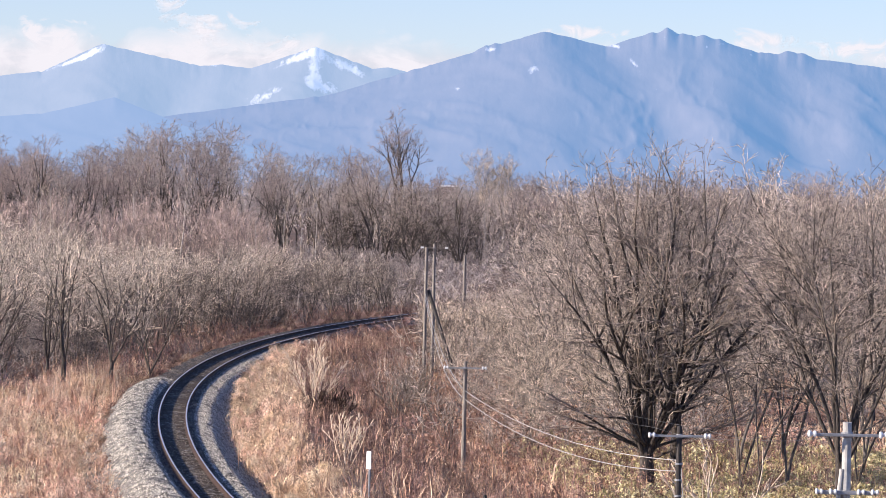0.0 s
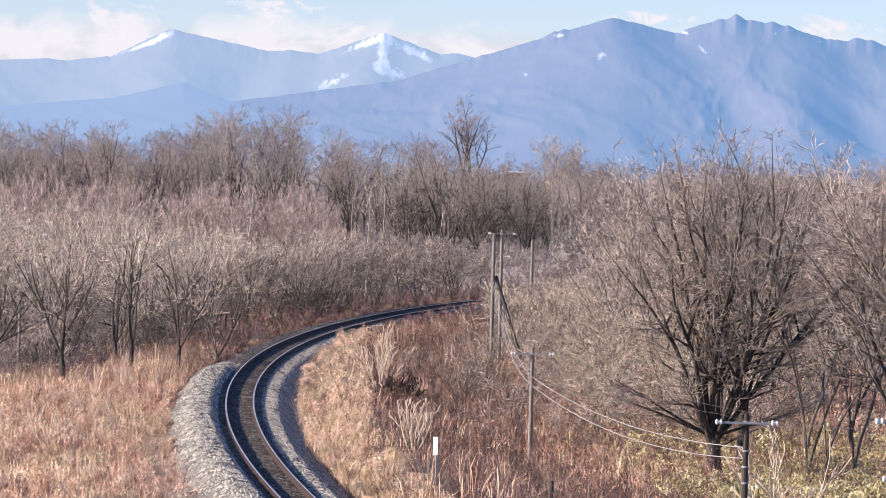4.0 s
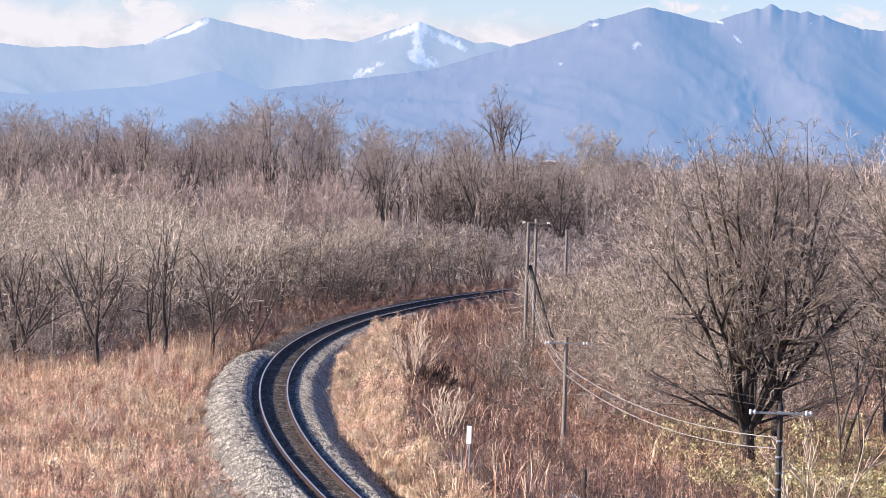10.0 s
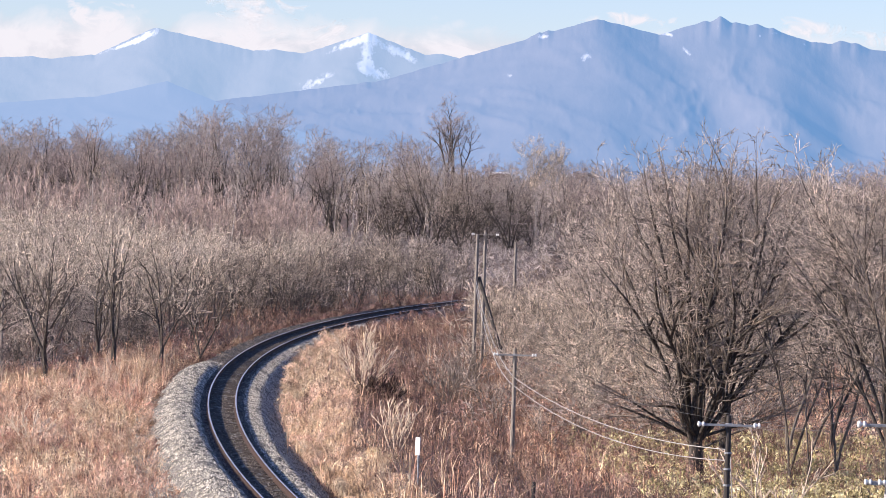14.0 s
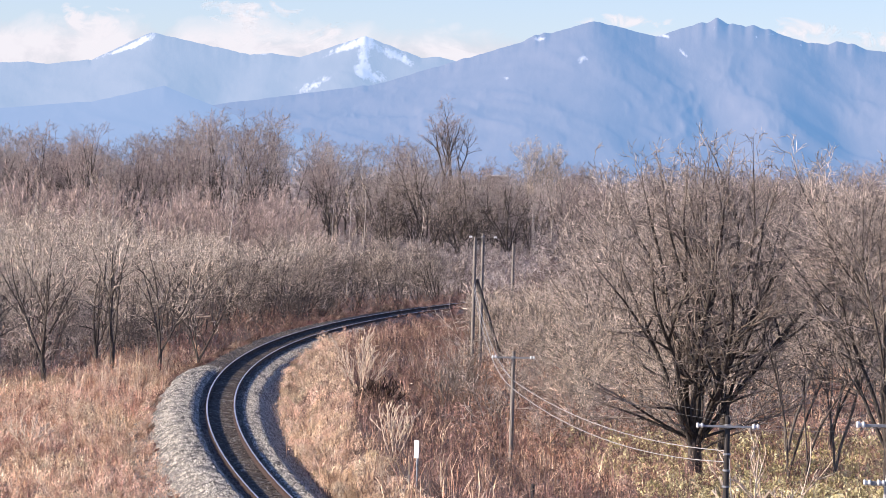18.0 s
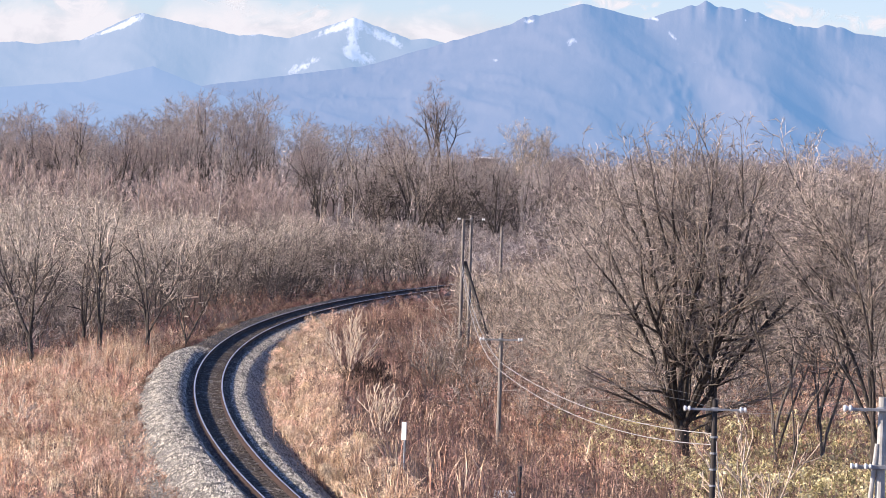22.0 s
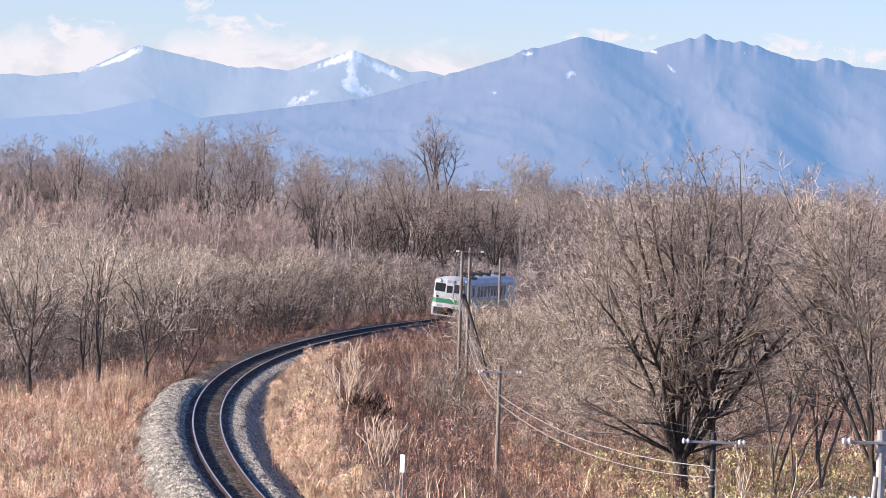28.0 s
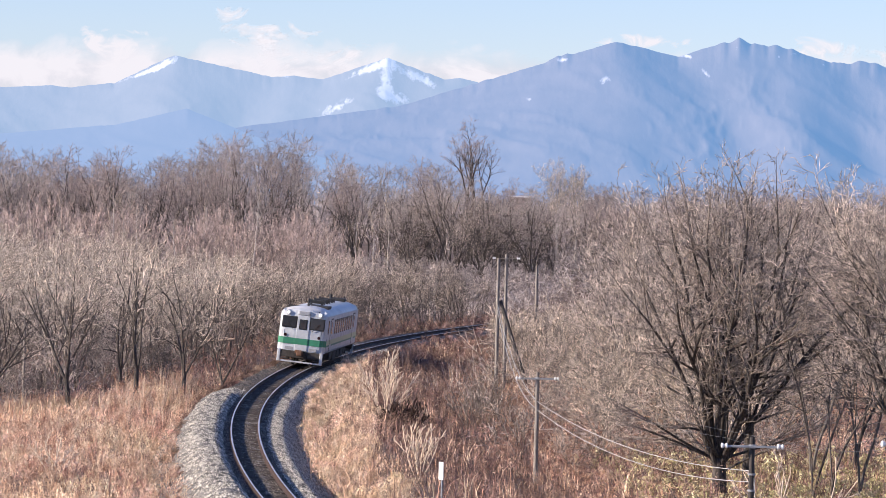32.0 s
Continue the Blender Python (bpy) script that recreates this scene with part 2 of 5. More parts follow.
def box(bm, x0, x1, y0, y1, z0, z1, bevel=0.0):
    """Adds a box, with its edges bevelled, to a bmesh."""
    g = bmesh.ops.create_cube(bm, size=1.0, matrix=Matrix.Translation(((x0 + x1) / 2, (y0 + y1) / 2, (z0 + z1) / 2)) @ Matrix.Diagonal((x1 - x0, y1 - y0, z1 - z0, 1)))
    if bevel:
        bmesh.ops.bevel(bm, geom=list({ed for v in g["verts"] for ed in v.link_edges}), offset=bevel, segments=2, affect="EDGES", profile=0.5)
    return bm


def rod(bm, p, q, r0, r1=None, sides=10):
    """Adds a capped, tapered rod from p to q to a bmesh."""
    p, q = Vector(p), Vector(q)
    m = Matrix.Translation((p + q) / 2) @ (q - p).to_track_quat("Z", "Y").to_matrix().to_4x4()
    bmesh.ops.create_cone(bm, cap_ends=True, segments=sides, radius1=r0, radius2=r0 if r1 is None else r1, depth=(q - p).length, matrix=m)
    return bm


def lathe(bm, profile, m, sides=12):
    """Adds a turned shape (rows of radius, height) to a bmesh."""
    rings = [[bm.verts.new(m @ Vector((r * math.cos(k * 2 * math.pi / sides), r * math.sin(k * 2 * math.pi / sides), h))) for k in range(sides)] for r, h in profile]
    for lo, hi in zip(rings, rings[1:]):
        for k in range(sides):
            bm.faces.new((lo[k], lo[(k + 1) % sides], hi[(k + 1) % sides], hi[k]))
    bm.faces.new(rings[-1])
    bm.faces.new(rings[0][::-1])
    return bm


# ---- the line of the track ----
GRADE, CANT, GAUGE = -0.0065, 0.107, 1.067
STEP = 0.5
S = np.arange(-150, 860, STEP)
K = 0.00157345 + 0.00020956 * np.clip(S, -120, 115) / 100 + 0.00007937 * (np.clip(S, -120, 115) / 100) ** 2
K = np.where(S > 300, K * np.clip(1 - (S - 300) / 80, 0, 1), K)
TH = np.cumsum(K) * STEP
AT0 = int(round(150 / STEP))
TH += 0.022024 - TH[AT0]
TX, TY = np.cumsum(np.sin(TH)) * STEP, np.cumsum(np.cos(TH)) * STEP
TX += -8.6164 - TX[AT0]
TY += 203.38 - TY[AT0]


def fall(y):
    """How far the railhead lies below its level at y = 150."""
    return GRADE * (np.clip(y, -40, 420) - 150)


TZ = fall(TY)
LEAN = math.asin(CANT / GAUGE)


def on_track(s, off, up):
    """The world's place of a point off to the right of the track's middle and up from the railheads, at s along it."""
    x, y, z, th = (np.interp(s, S, c) for c in (TX, TY, TZ, TH))
    o, u = off * math.cos(LEAN) + up * math.sin(LEAN), CANT / 2 - off * math.sin(LEAN) + up * math.cos(LEAN)
    return np.stack((x + o * np.cos(th), y - o * np.sin(th), z + u), -1)


def beside(x, y):
    """How far to the right of the track's middle a place lies, and how far along."""
    x, y = np.asarray(x, float), np.asarray(y, float)
    shape = x.shape
    near = slice(0, len(S), 4)
    d2 = (x.reshape(-1, 1) - TX[None, near]) ** 2 + (y.reshape(-1, 1) - TY[None, near]) ** 2
    i = d2.argmin(1) * 4
    off = (x.ravel() - TX[i]) * np.cos(TH[i]) - (y.ravel() - TY[i]) * np.sin(TH[i])
    return off.reshape(shape), S[i].reshape(shape)


def waves(x, y, k, seed=0.0):
    """Smooth hills and hollows between about -1 and 1, of about 1 / k metres."""
    return (np.sin(x * k * 5.1 + seed) * np.cos(y * k * 4.3 + 1.7 * seed) + np.sin((x + y) * k * 3.1 + 2.1 + seed) * np.cos((x - y) * k * 2.7 - seed) + 0.5 * np.sin(x * k * 9.7 - y * k * 8.3 + seed)) / 2.2


def ground_z(x, y):
    """The ground's height: it falls with the track, dips to a ditch beside it and is a little uneven."""
    off, s = beside(x, y)
    d = np.abs(off)
    z = fall(y) - 0.85 + 0.14 * waves(x, y, 0.03) + 0.05 * waves(x, y, 0.17, 3.0)
    bank = np.where(off < 0, 0.45 * np.exp(-((d - 7.0) / 3.2) ** 2) * np.clip((205 - y) / 20, 0, 1), 0.75 * np.exp(-((d - 5.3) / 2.6) ** 2) * np.clip((260 - y) / 20, 0, 1))
    z = z + bank
    core = np.clip((4.1 - d) / 1.0, 0, 1)
    return z * (1 - core) + core * (fall(y) - 1.30)


# ---- ground ----
def spread(lo, hi, step, far):
    inner = np.arange(lo, hi + step / 2, step)
    outer = step * 1.35 ** np.arange(1, 40)
    up, down = hi + np.cumsum(outer), lo - np.cumsum(outer)
    return np.concatenate(([-far], down[down > -far][::-1], inner, up[up < far], [far]))


def build_ground():
    xs, ys = spread(-40, 45, 0.6, 4900), spread(85, 330, 0.9, 4900)
    gx, gy = np.meshgrid(xs, ys)
    gz = ground_z(gx, gy)
    nx, ny = len(xs), len(ys)
    i = (np.arange(ny - 1)[:, None] * nx + np.arange(nx - 1)[None, :]).ravel()
    loops = np.stack((i, i + 1, i + 1 + nx, i + nx), 1).ravel()
    me = mesh_of("ground", np.stack((gx, gy, gz), -1).reshape(-1, 3), loops, np.full(len(i), 4), True)
    tagged(part("ground", me, SOIL), "brown leaf-strewn earth under dry grass and bare woods", "ground", kind="structure")


build_ground()


# ---- track ----
def sweep(name, profile, s0, s1, step, rough=0.0, seed=1, later=()):
    """A skin with the given cross-section (off, up) along the track, which turns into the later one where the bend begins."""
    rng = np.random.default_rng(seed)
    ss = np.arange(s0, s1 + step / 2, step)
    v = np.stack([on_track(ss, o, u) for o, u in profile], 1)
    if later:
        w = np.clip((ss + 24) / 14, 0, 1)[:, None, None]
        v = v * (1 - w) + w * np.stack([on_track(ss, o, u) for o, u in later], 1)
    if rough:
        v = v + rng.normal(0, rough, v.shape) * np.array([0.6, 0.6, 1.0])
    m, n = len(ss), len(profile)
    i = (np.arange(m - 1)[:, None] * n + np.arange(n - 1)[None, :]).ravel()
    return mesh_of(name, v.reshape(-1, 3), np.stack((i, i + 1, i + 1 + n, i + n), 1).ravel(), np.full(len(i), 4))


def ballast_profile(heap=True):
    """Level between the rails, heaped at the outer shoulder of the near stretch, falling to a flat shoulder and a slope on the inner side."""
    outer = [(-3.5, -1.15), (-3.0, -0.75), (-2.4, -0.22), (-2.0, 0.03), (-1.7, 0.08), (-1.25, 0.06), (-1.05, -0.06), (-0.86, -0.185)] if heap else [(-3.5, -1.2), (-2.6, -0.75), (-1.9, -0.30), (-1.6, -0.20), (-1.16, -0.19)]
    rows = outer + [(-0.62, -0.185), (-0.45, -0.215), (0.0, -0.20), (0.45, -0.215), (0.62, -0.185), (1.15, -0.185), (1.45, -0.20), (1.66, -0.28), (2.3, -0.80), (2.9, -1.02), (3.5, -1.15)]
    o = np.array([r[0] for r in rows])
    fine = np.arange(-3.5, 3.51, 0.15)
    return list(zip(fine, np.interp(fine, o, [r[1] for r in rows])))


RAIL = [(-0.063, -0.17), (-0.063, -0.155), (-0.012, -0.14), (-0.009, -0.05), (-0.033, -0.036), (-0.033, -0.006), (-0.026, 0.0)]


def build_track():
    track = tagged(new("railway_track"), "single curved railway track with worn steel rails on ballast", "railway track", kind="structure")
    part("ballast_bed", sweep("ballast_bed", ballast_profile(), -125, -14, 0.25, 0.03, later=ballast_profile(False)), BALLAST, track, "grey crushed stone heaped at the outer shoulder")
    later = ballast_profile(False)
    part("ballast_bed", sweep("ballast_bed", [r for r in later if r[0] > 0.6], -14, 330, 0.25, 0.03), BALLAST, track, "grey crushed stone of the inner shoulder")
    part("old_ballast", sweep("old_ballast", [r for r in later if r[0] < 0.8], -14, 330, 0.25, 0.03), BALLAST_OLD, track, "old grimy dark ballast round the bend")
    for side in (-1, 1):
        mid = side * (GAUGE / 2 + 0.032)
        web = [(mid + o, u) for o, u in RAIL] + [(mid - o, u) for o, u in RAIL[::-1]]
        rail = part("rail", sweep("rail", web, -120, 840, 1.0), RAIL_SIDE, track, "rusty steel rail")
        part("railhead", sweep("railhead", [(mid - 0.030, 0.001), (mid - 0.024, 0.003), (mid + 0.024, 0.003), (mid + 0.030, 0.001)], -120, 840, 1.0), RAIL_TOP, rail, "shiny worn running surface")
    bm = box(bmesh.new(), -1.0, 1.0, -0.1, 0.1, -0.32, -0.165, 0.012)
    me = bpy.data.meshes.new("sleeper")
    bm.to_mesh(me)
    bm.free()
    rng = random.Random(4)
    for k in range(300):
        s = -110 + k * 0.62
        p, q = on_track(np.array([s, s + 0.1]), 0.0, 0.0)
        th = float(np.interp(s, S, TH))
        ob = part("sleeper", me, SLEEPER, track)
        ob.matrix_basis = pose(*p, 0, 0, -math.degrees(th) + rng.uniform(-1, 1)) @ pose(0, 0, rng.uniform(-0.015, 0.012), 0, math.degrees(LEAN), 0)




def ballast_up(off, s):
    """The ballast's height over the railheads' plane."""
    near, later = np.array(ballast_profile()), np.array(ballast_profile(False))
    w = np.clip((s + 24) / 14, 0, 1)
    return np.interp(off, near[:, 0], near[:, 1]) * (1 - w) + w * np.interp(off, later[:, 0], later[:, 1])


def build_stones():
    """Loose stones on the ballast, near enough to be told apart: three-sided lumps of uneven size."""
    rng = np.random.default_rng(8)
    n = 150000
    s, off = rng.uniform(-110, 60, n), rng.uniform(-3.2, 2.9, n)
    keep = (np.abs(np.abs(off) - GAUGE / 2 - 0.03) > 0.10)
    s, off = s[keep], off[keep]
    n = len(s)
    up = ballast_up(off, s)
    c = on_track(s, 0.0, 0.0) + np.stack((off * np.cos(np.interp(s, S, TH)) * math.cos(LEAN), -off * np.sin(np.interp(s, S, TH)), up - off * math.sin(LEAN)), 1)
    size, spin = rng.uniform(0.026, 0.060, n), rng.uniform(0, 2 * np.pi, n)
    v = np.empty((n, 4, 3))
    for k in range(3):
        a = spin + k * 2.094 + rng.uniform(-0.4, 0.4, n)
        v[:, k] = c + np.stack((np.cos(a) * size, np.sin(a) * size, -0.02 + rng.uniform(-0.01, 0.015, n)), 1)
    v[:, 3] = c + np.stack((rng.normal(0, 0.012, n), rng.normal(0, 0.012, n), size * rng.uniform(0.6, 1.1, n)), 1)
    loops = ((np.arange(n) * 4)[:, None] + np.array([[0, 1, 3, 1, 2, 3, 2, 0, 3]])).reshape(-1)
    dull = (np.abs(off) <= 0.9) | ((off < 0) & (s > -14 + rng.normal(0, 0.6, n)))
    for name, mat, label, pick in (("ballast_stones", STONE, "loose grey crushed stones on the ballast shoulders", ~dull), ("crib_stones", STONE_RUSTY, "rust-stained stones between the rails and round the bend", dull)):
        k = int(pick.sum())
        tagged(part(name, mesh_of(name, v[pick].reshape(-1, 3), loops[: k * 9], np.full(k * 3, 3)), mat), label, "ballast", kind="stuff")


build_track()
build_stones()


# ---- far mountains, scaled to stand inside the lens's reach ----
def ridge_line(u, summits, floor):
    """The skyline over the bearing u: the highest of the summits' flanks, which grow gentler further down. Rows of bearing, height, left and right slope."""
    h = np.full_like(u, floor)
    for at, top, left, right in summits:
        d = u - at
        h = np.maximum(h, top - np.where(d < 0, -d * left, d * right))
    return h


def build_range(name, far, near, summits, floor, u0, u1, mat, label, seed, crag=1.0, spurs=15.0, folds=(), fold=0.0):
    """A range of mountains over the bearings u0 to u1. folds are ridges (+) and ravines (-) that run down the slope: rows of bearing at the crest, bearing at the foot, height."""
    nu, nv = 900, 60
    u, v = np.linspace(u0, u1, nu), np.linspace(0, 1, nv)
    crest = ridge_line(u, summits, floor)
    soft = np.convolve(np.pad(crest, 1, mode="edge"), np.ones(3) / 3, mode="valid")
    crest = 0.6 * crest + 0.4 * soft
    crest = crest + 0.00020 * crag * np.array([noise.fractal(Vector((x * 420, seed, 0.0)), 0.9, 2.0, 3) for x in u])
    bell = np.exp(-np.linspace(-2, 2, 157) ** 2)
    broad = np.convolve(np.pad(crest, 78, mode="edge"), bell / bell.sum(), mode="valid")
    verts = np.empty((nv, nu, 3))
    for j in range(nv):
        t = v[j]
        blend = math.exp(-((t / 0.08) ** 2))
        dist = far + (near - far) * t
        bend = np.array([noise.fractal(Vector((x * 34, t * 2.2, seed + 9)), 1.0, 2.0, 3) for x in u])
        spur = np.array([noise.ridged_multi_fractal(Vector(((x + 0.004 * b - 0.06 * t) * spurs * 3, t * 2.4 + 0.2 * b, seed)), 0.95, 2.1, 5, 1.0, 2.0) for x, b in zip(u, bend)])
        rise = math.sin(math.pi * min(1.0, t * 1.05)) ** 0.7
        el = (blend * crest + (1 - blend) * broad) * (1 - t) ** 1.1 + (spur - 1.0) * 0.0016 * crag * rise - 0.004 * t
        if folds:
            lines = sorted((a + (b - a) * t, h) for a, b, h in folds)
            ribs = np.interp(u + 0.0030 * bend, [a for a, h in lines], [h for a, h in lines])
            el = el + fold * rise * np.convolve(np.pad(ribs, 11, mode="edge"), np.ones(23) / 23, mode="valid")
        verts[j, :, 0], verts[j, :, 1], verts[j, :, 2] = u * dist, dist, EYE[2] + el * far
    i = (np.arange(nv - 1)[:, None] * nu + np.arange(nu - 1)[None, :]).ravel()
    me = mesh_of(name, verts.reshape(-1, 3), np.stack((i, i + nu, i + nu + 1, i + 1), 1).ravel(), np.full(len(i), 4), True)
    tagged(part(name, me, mat), label, "mountain range", kind="structure")


def mountain(name, rock, snow, haze_glow, strength, low, high, patch, drift=(0, 1, 0.0), fields=(), far=4150):
    """Wooded rock with snow above a ragged line and in snow fields (rows of bearing, height, half length, half width,
    tilt, all but the tilt as parts of far); the blue of many kilometres of lit air is put in as an even glow of the
    surface.
    """
    m = bpy.data.materials.new(name)
    m.use_nodes = True
    t = m.node_tree
    b = t.nodes["Principled BSDF"]
    b.inputs["Roughness"].default_value = 1.0
    b.inputs["Specular IOR Level"].default_value = 0.0
    co = t.nodes.new("ShaderNodeTexCoord").outputs["Object"]
    n = node(t, "ShaderNodeTexNoise", Scale=0.02, Detail=7.0, Roughness=0.62)
    t.links.new(co, n.inputs["Vector"])
    sep = t.nodes.new("ShaderNodeSeparateXYZ")
    t.links.new(co, sep.inputs[0])
    height = node(t, "ShaderNodeMapRange", From_Min=low, From_Max=high)
    t.links.new(sep.outputs["Z"], height.inputs[0])
    mp = t.nodes.new("ShaderNodeMapping")
    mp.inputs["Scale"].default_value = (1.25, 0.4, 0.65)
    mp.inputs["Rotation"].default_value = (0, radians(24), 0)
    t.links.new(co, mp.inputs[0])
    big = node(t, "ShaderNodeTexNoise", Scale=0.007, Detail=2.0)
    t.links.new(mp.outputs[0], big.inputs["Vector"])
    t.links.new(mp.outputs[0], n.inputs["Vector"])
    both = t.nodes.new("ShaderNodeMath")
    both.operation = "ADD"
    t.links.new(n.outputs["Fac"], both.inputs[0])
    t.links.new(big.outputs["Fac"], both.inputs[1])
    ragged = t.nodes.new("ShaderNodeMath")
    ragged.operation = "MULTIPLY_ADD"
    ragged.inputs[1].default_value = 1.6
    t.links.new(both.outputs[0], ragged.inputs[0])
    t.links.new(height.outputs[0], ragged.inputs[2])
    side = node(t, "ShaderNodeMapRange", From_Min=drift[1], From_Max=0.0, To_Max=drift[2])      # more snow lies about one peak
    away = t.nodes.new("ShaderNodeMath")
    away.operation = "SUBTRACT"
    away.inputs[1].default_value = drift[0]
    t.links.new(sep.outputs["X"], away.inputs[0])
    gap = t.nodes.new("ShaderNodeMath")
    gap.operation = "ABSOLUTE"
    t.links.new(away.outputs[0], gap.inputs[0])
    t.links.new(gap.outputs[0], side.inputs[0])
    total = t.nodes.new("ShaderNodeMath")
    t.links.new(ragged.outputs[0], total.inputs[0])
    t.links.new(side.outputs[0], total.inputs[1])
    level = node(t, "ShaderNodeMapRange", From_Min=patch, From_Max=patch + 0.5)
    fine = node(t, "ShaderNodeTexNoise", Scale=0.11, Detail=4.0, Roughness=0.7)
    t.links.new(mp.outputs[0], fine.inputs["Vector"])
    ragged_edge = node(t, "ShaderNodeMath")
    ragged_edge.operation = "MULTIPLY_ADD"
    ragged_edge.inputs[1].default_value = 2.2
    t.links.new(fine.outputs["Fac"], ragged_edge.inputs[0])
    t.links.new(total.outputs[0], ragged_edge.inputs[2])
    depth = ragged_edge.outputs[0]
    for at, up, long, wide, tilt in fields:
        local = t.nodes.new("ShaderNodeMapping")
        local.vector_type = "TEXTURE"
        local.inputs["Location"].default_value = (at * far, 0, EYE[2] + up * far)
        local.inputs["Rotation"].default_value = (0, radians(tilt), 0)
        local.inputs["Scale"].default_value = (1.35 * long * far, 1e6, 1.35 * wide * far)
        t.links.new(co, local.inputs[0])
        length = t.nodes.new("ShaderNodeVectorMath")
        length.operation = "LENGTH"
        t.links.new(local.outputs[0], length.inputs[0])
        lies = node(t, "ShaderNodeMapRange", From_Min=1.3, From_Max=0.0, To_Min=0.0, To_Max=1.2)
        t.links.new(length.outputs["Value"], lies.inputs[0])
        more = t.nodes.new("ShaderNodeMath")
        t.links.new(depth, more.inputs[0])
        t.links.new(lies.outputs[0], more.inputs[1])
        depth = more.outputs[0]
    t.links.new(depth, level.inputs[0])
    grain = ramp(t, n.outputs["Fac"], [(0.3, tuple(0.85 * c for c in rock)), (0.7, tuple(1.15 * c for c in rock))])
    mix = t.nodes.new("ShaderNodeMix")
    mix.data_type = "RGBA"
    t.links.new(level.outputs[0], mix.inputs["Factor"])
    for k in mix.inputs:
        if k.type == "RGBA" and k.name == "A":
            t.links.new(grain, k)
        if k.type == "RGBA" and k.name == "B":
            k.default_value = (*snow, 1)
    out = [k for k in mix.outputs if k.type == "RGBA"][0]
    t.links.new(out, b.inputs["Base Color"])
    bp = node(t, "ShaderNodeBump", Strength=0.25, Distance=6.0)
    t.links.new(n.outputs["Fac"], bp.inputs["Height"])
    t.links.new(bp.outputs[0], b.inputs["Normal"])
    # distance haze painted as blue emission of the slopes themselves
    b.inputs["Emission Color"].default_value = (*haze_glow, 1)
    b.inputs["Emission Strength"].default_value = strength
    return m


SNOW_FAR = [(-0.0745, 0.0322, 0.0050, 0.0012, -28), (-0.0668, 0.0226, 0.0062, 0.0011, 28), (-0.0800, 0.0300, 0.0060, 0.0007, -22),
            (-0.0200, 0.0325, 0.0070, 0.0009, -24), (-0.0155, 0.0290, 0.0016, 0.0062, 6), (-0.0060, 0.0300, 0.0070, 0.0012, 24), (-0.0285, 0.0215, 0.0075, 0.0028, -38),
            (-0.0430, 0.0305, 0.0030, 0.0008, 10), (-0.0125, 0.0245, 0.0050, 0.0018, 20)]
SNOW_MID = [(0.0405, 0.0300, 0.0028, 0.0014, -32), (0.0305, 0.0360, 0.0018, 0.0008, -10), (0.0215, 0.0248, 0.0016, 0.0009, 0), (0.0636, 0.0377, 0.0016, 0.0006, 0),
            (0.0675, 0.0325, 0.0012, 0.0040, -32), (0.0718, 0.0255, 0.0010, 0.0016, 0), (0.0915, 0.0388, 0.0012, 0.0006, 0), (0.0870, 0.0378, 0.0005, 0.0008, 0), (0.0990, 0.0360, 0.0006, 0.0009, 0)]
# the third colour is the air's blue that each range gives off
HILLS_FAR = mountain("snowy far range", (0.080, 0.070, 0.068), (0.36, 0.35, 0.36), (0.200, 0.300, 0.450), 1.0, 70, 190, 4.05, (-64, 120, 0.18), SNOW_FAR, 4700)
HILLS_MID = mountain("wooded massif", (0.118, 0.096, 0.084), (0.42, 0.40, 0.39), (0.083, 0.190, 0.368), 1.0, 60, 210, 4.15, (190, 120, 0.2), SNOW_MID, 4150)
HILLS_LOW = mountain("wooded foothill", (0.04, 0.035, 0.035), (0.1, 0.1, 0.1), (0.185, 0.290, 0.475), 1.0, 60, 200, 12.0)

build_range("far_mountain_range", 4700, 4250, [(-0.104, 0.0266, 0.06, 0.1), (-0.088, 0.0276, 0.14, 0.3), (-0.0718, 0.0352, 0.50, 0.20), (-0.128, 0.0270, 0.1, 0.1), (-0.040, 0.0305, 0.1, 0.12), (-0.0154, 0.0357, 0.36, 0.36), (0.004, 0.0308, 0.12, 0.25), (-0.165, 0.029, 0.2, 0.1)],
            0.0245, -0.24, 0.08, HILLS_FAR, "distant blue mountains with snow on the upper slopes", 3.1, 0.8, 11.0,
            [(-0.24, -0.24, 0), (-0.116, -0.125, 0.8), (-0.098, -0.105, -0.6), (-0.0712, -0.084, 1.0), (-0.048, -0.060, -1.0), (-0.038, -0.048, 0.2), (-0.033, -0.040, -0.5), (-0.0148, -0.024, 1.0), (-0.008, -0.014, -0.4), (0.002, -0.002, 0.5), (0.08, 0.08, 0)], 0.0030)
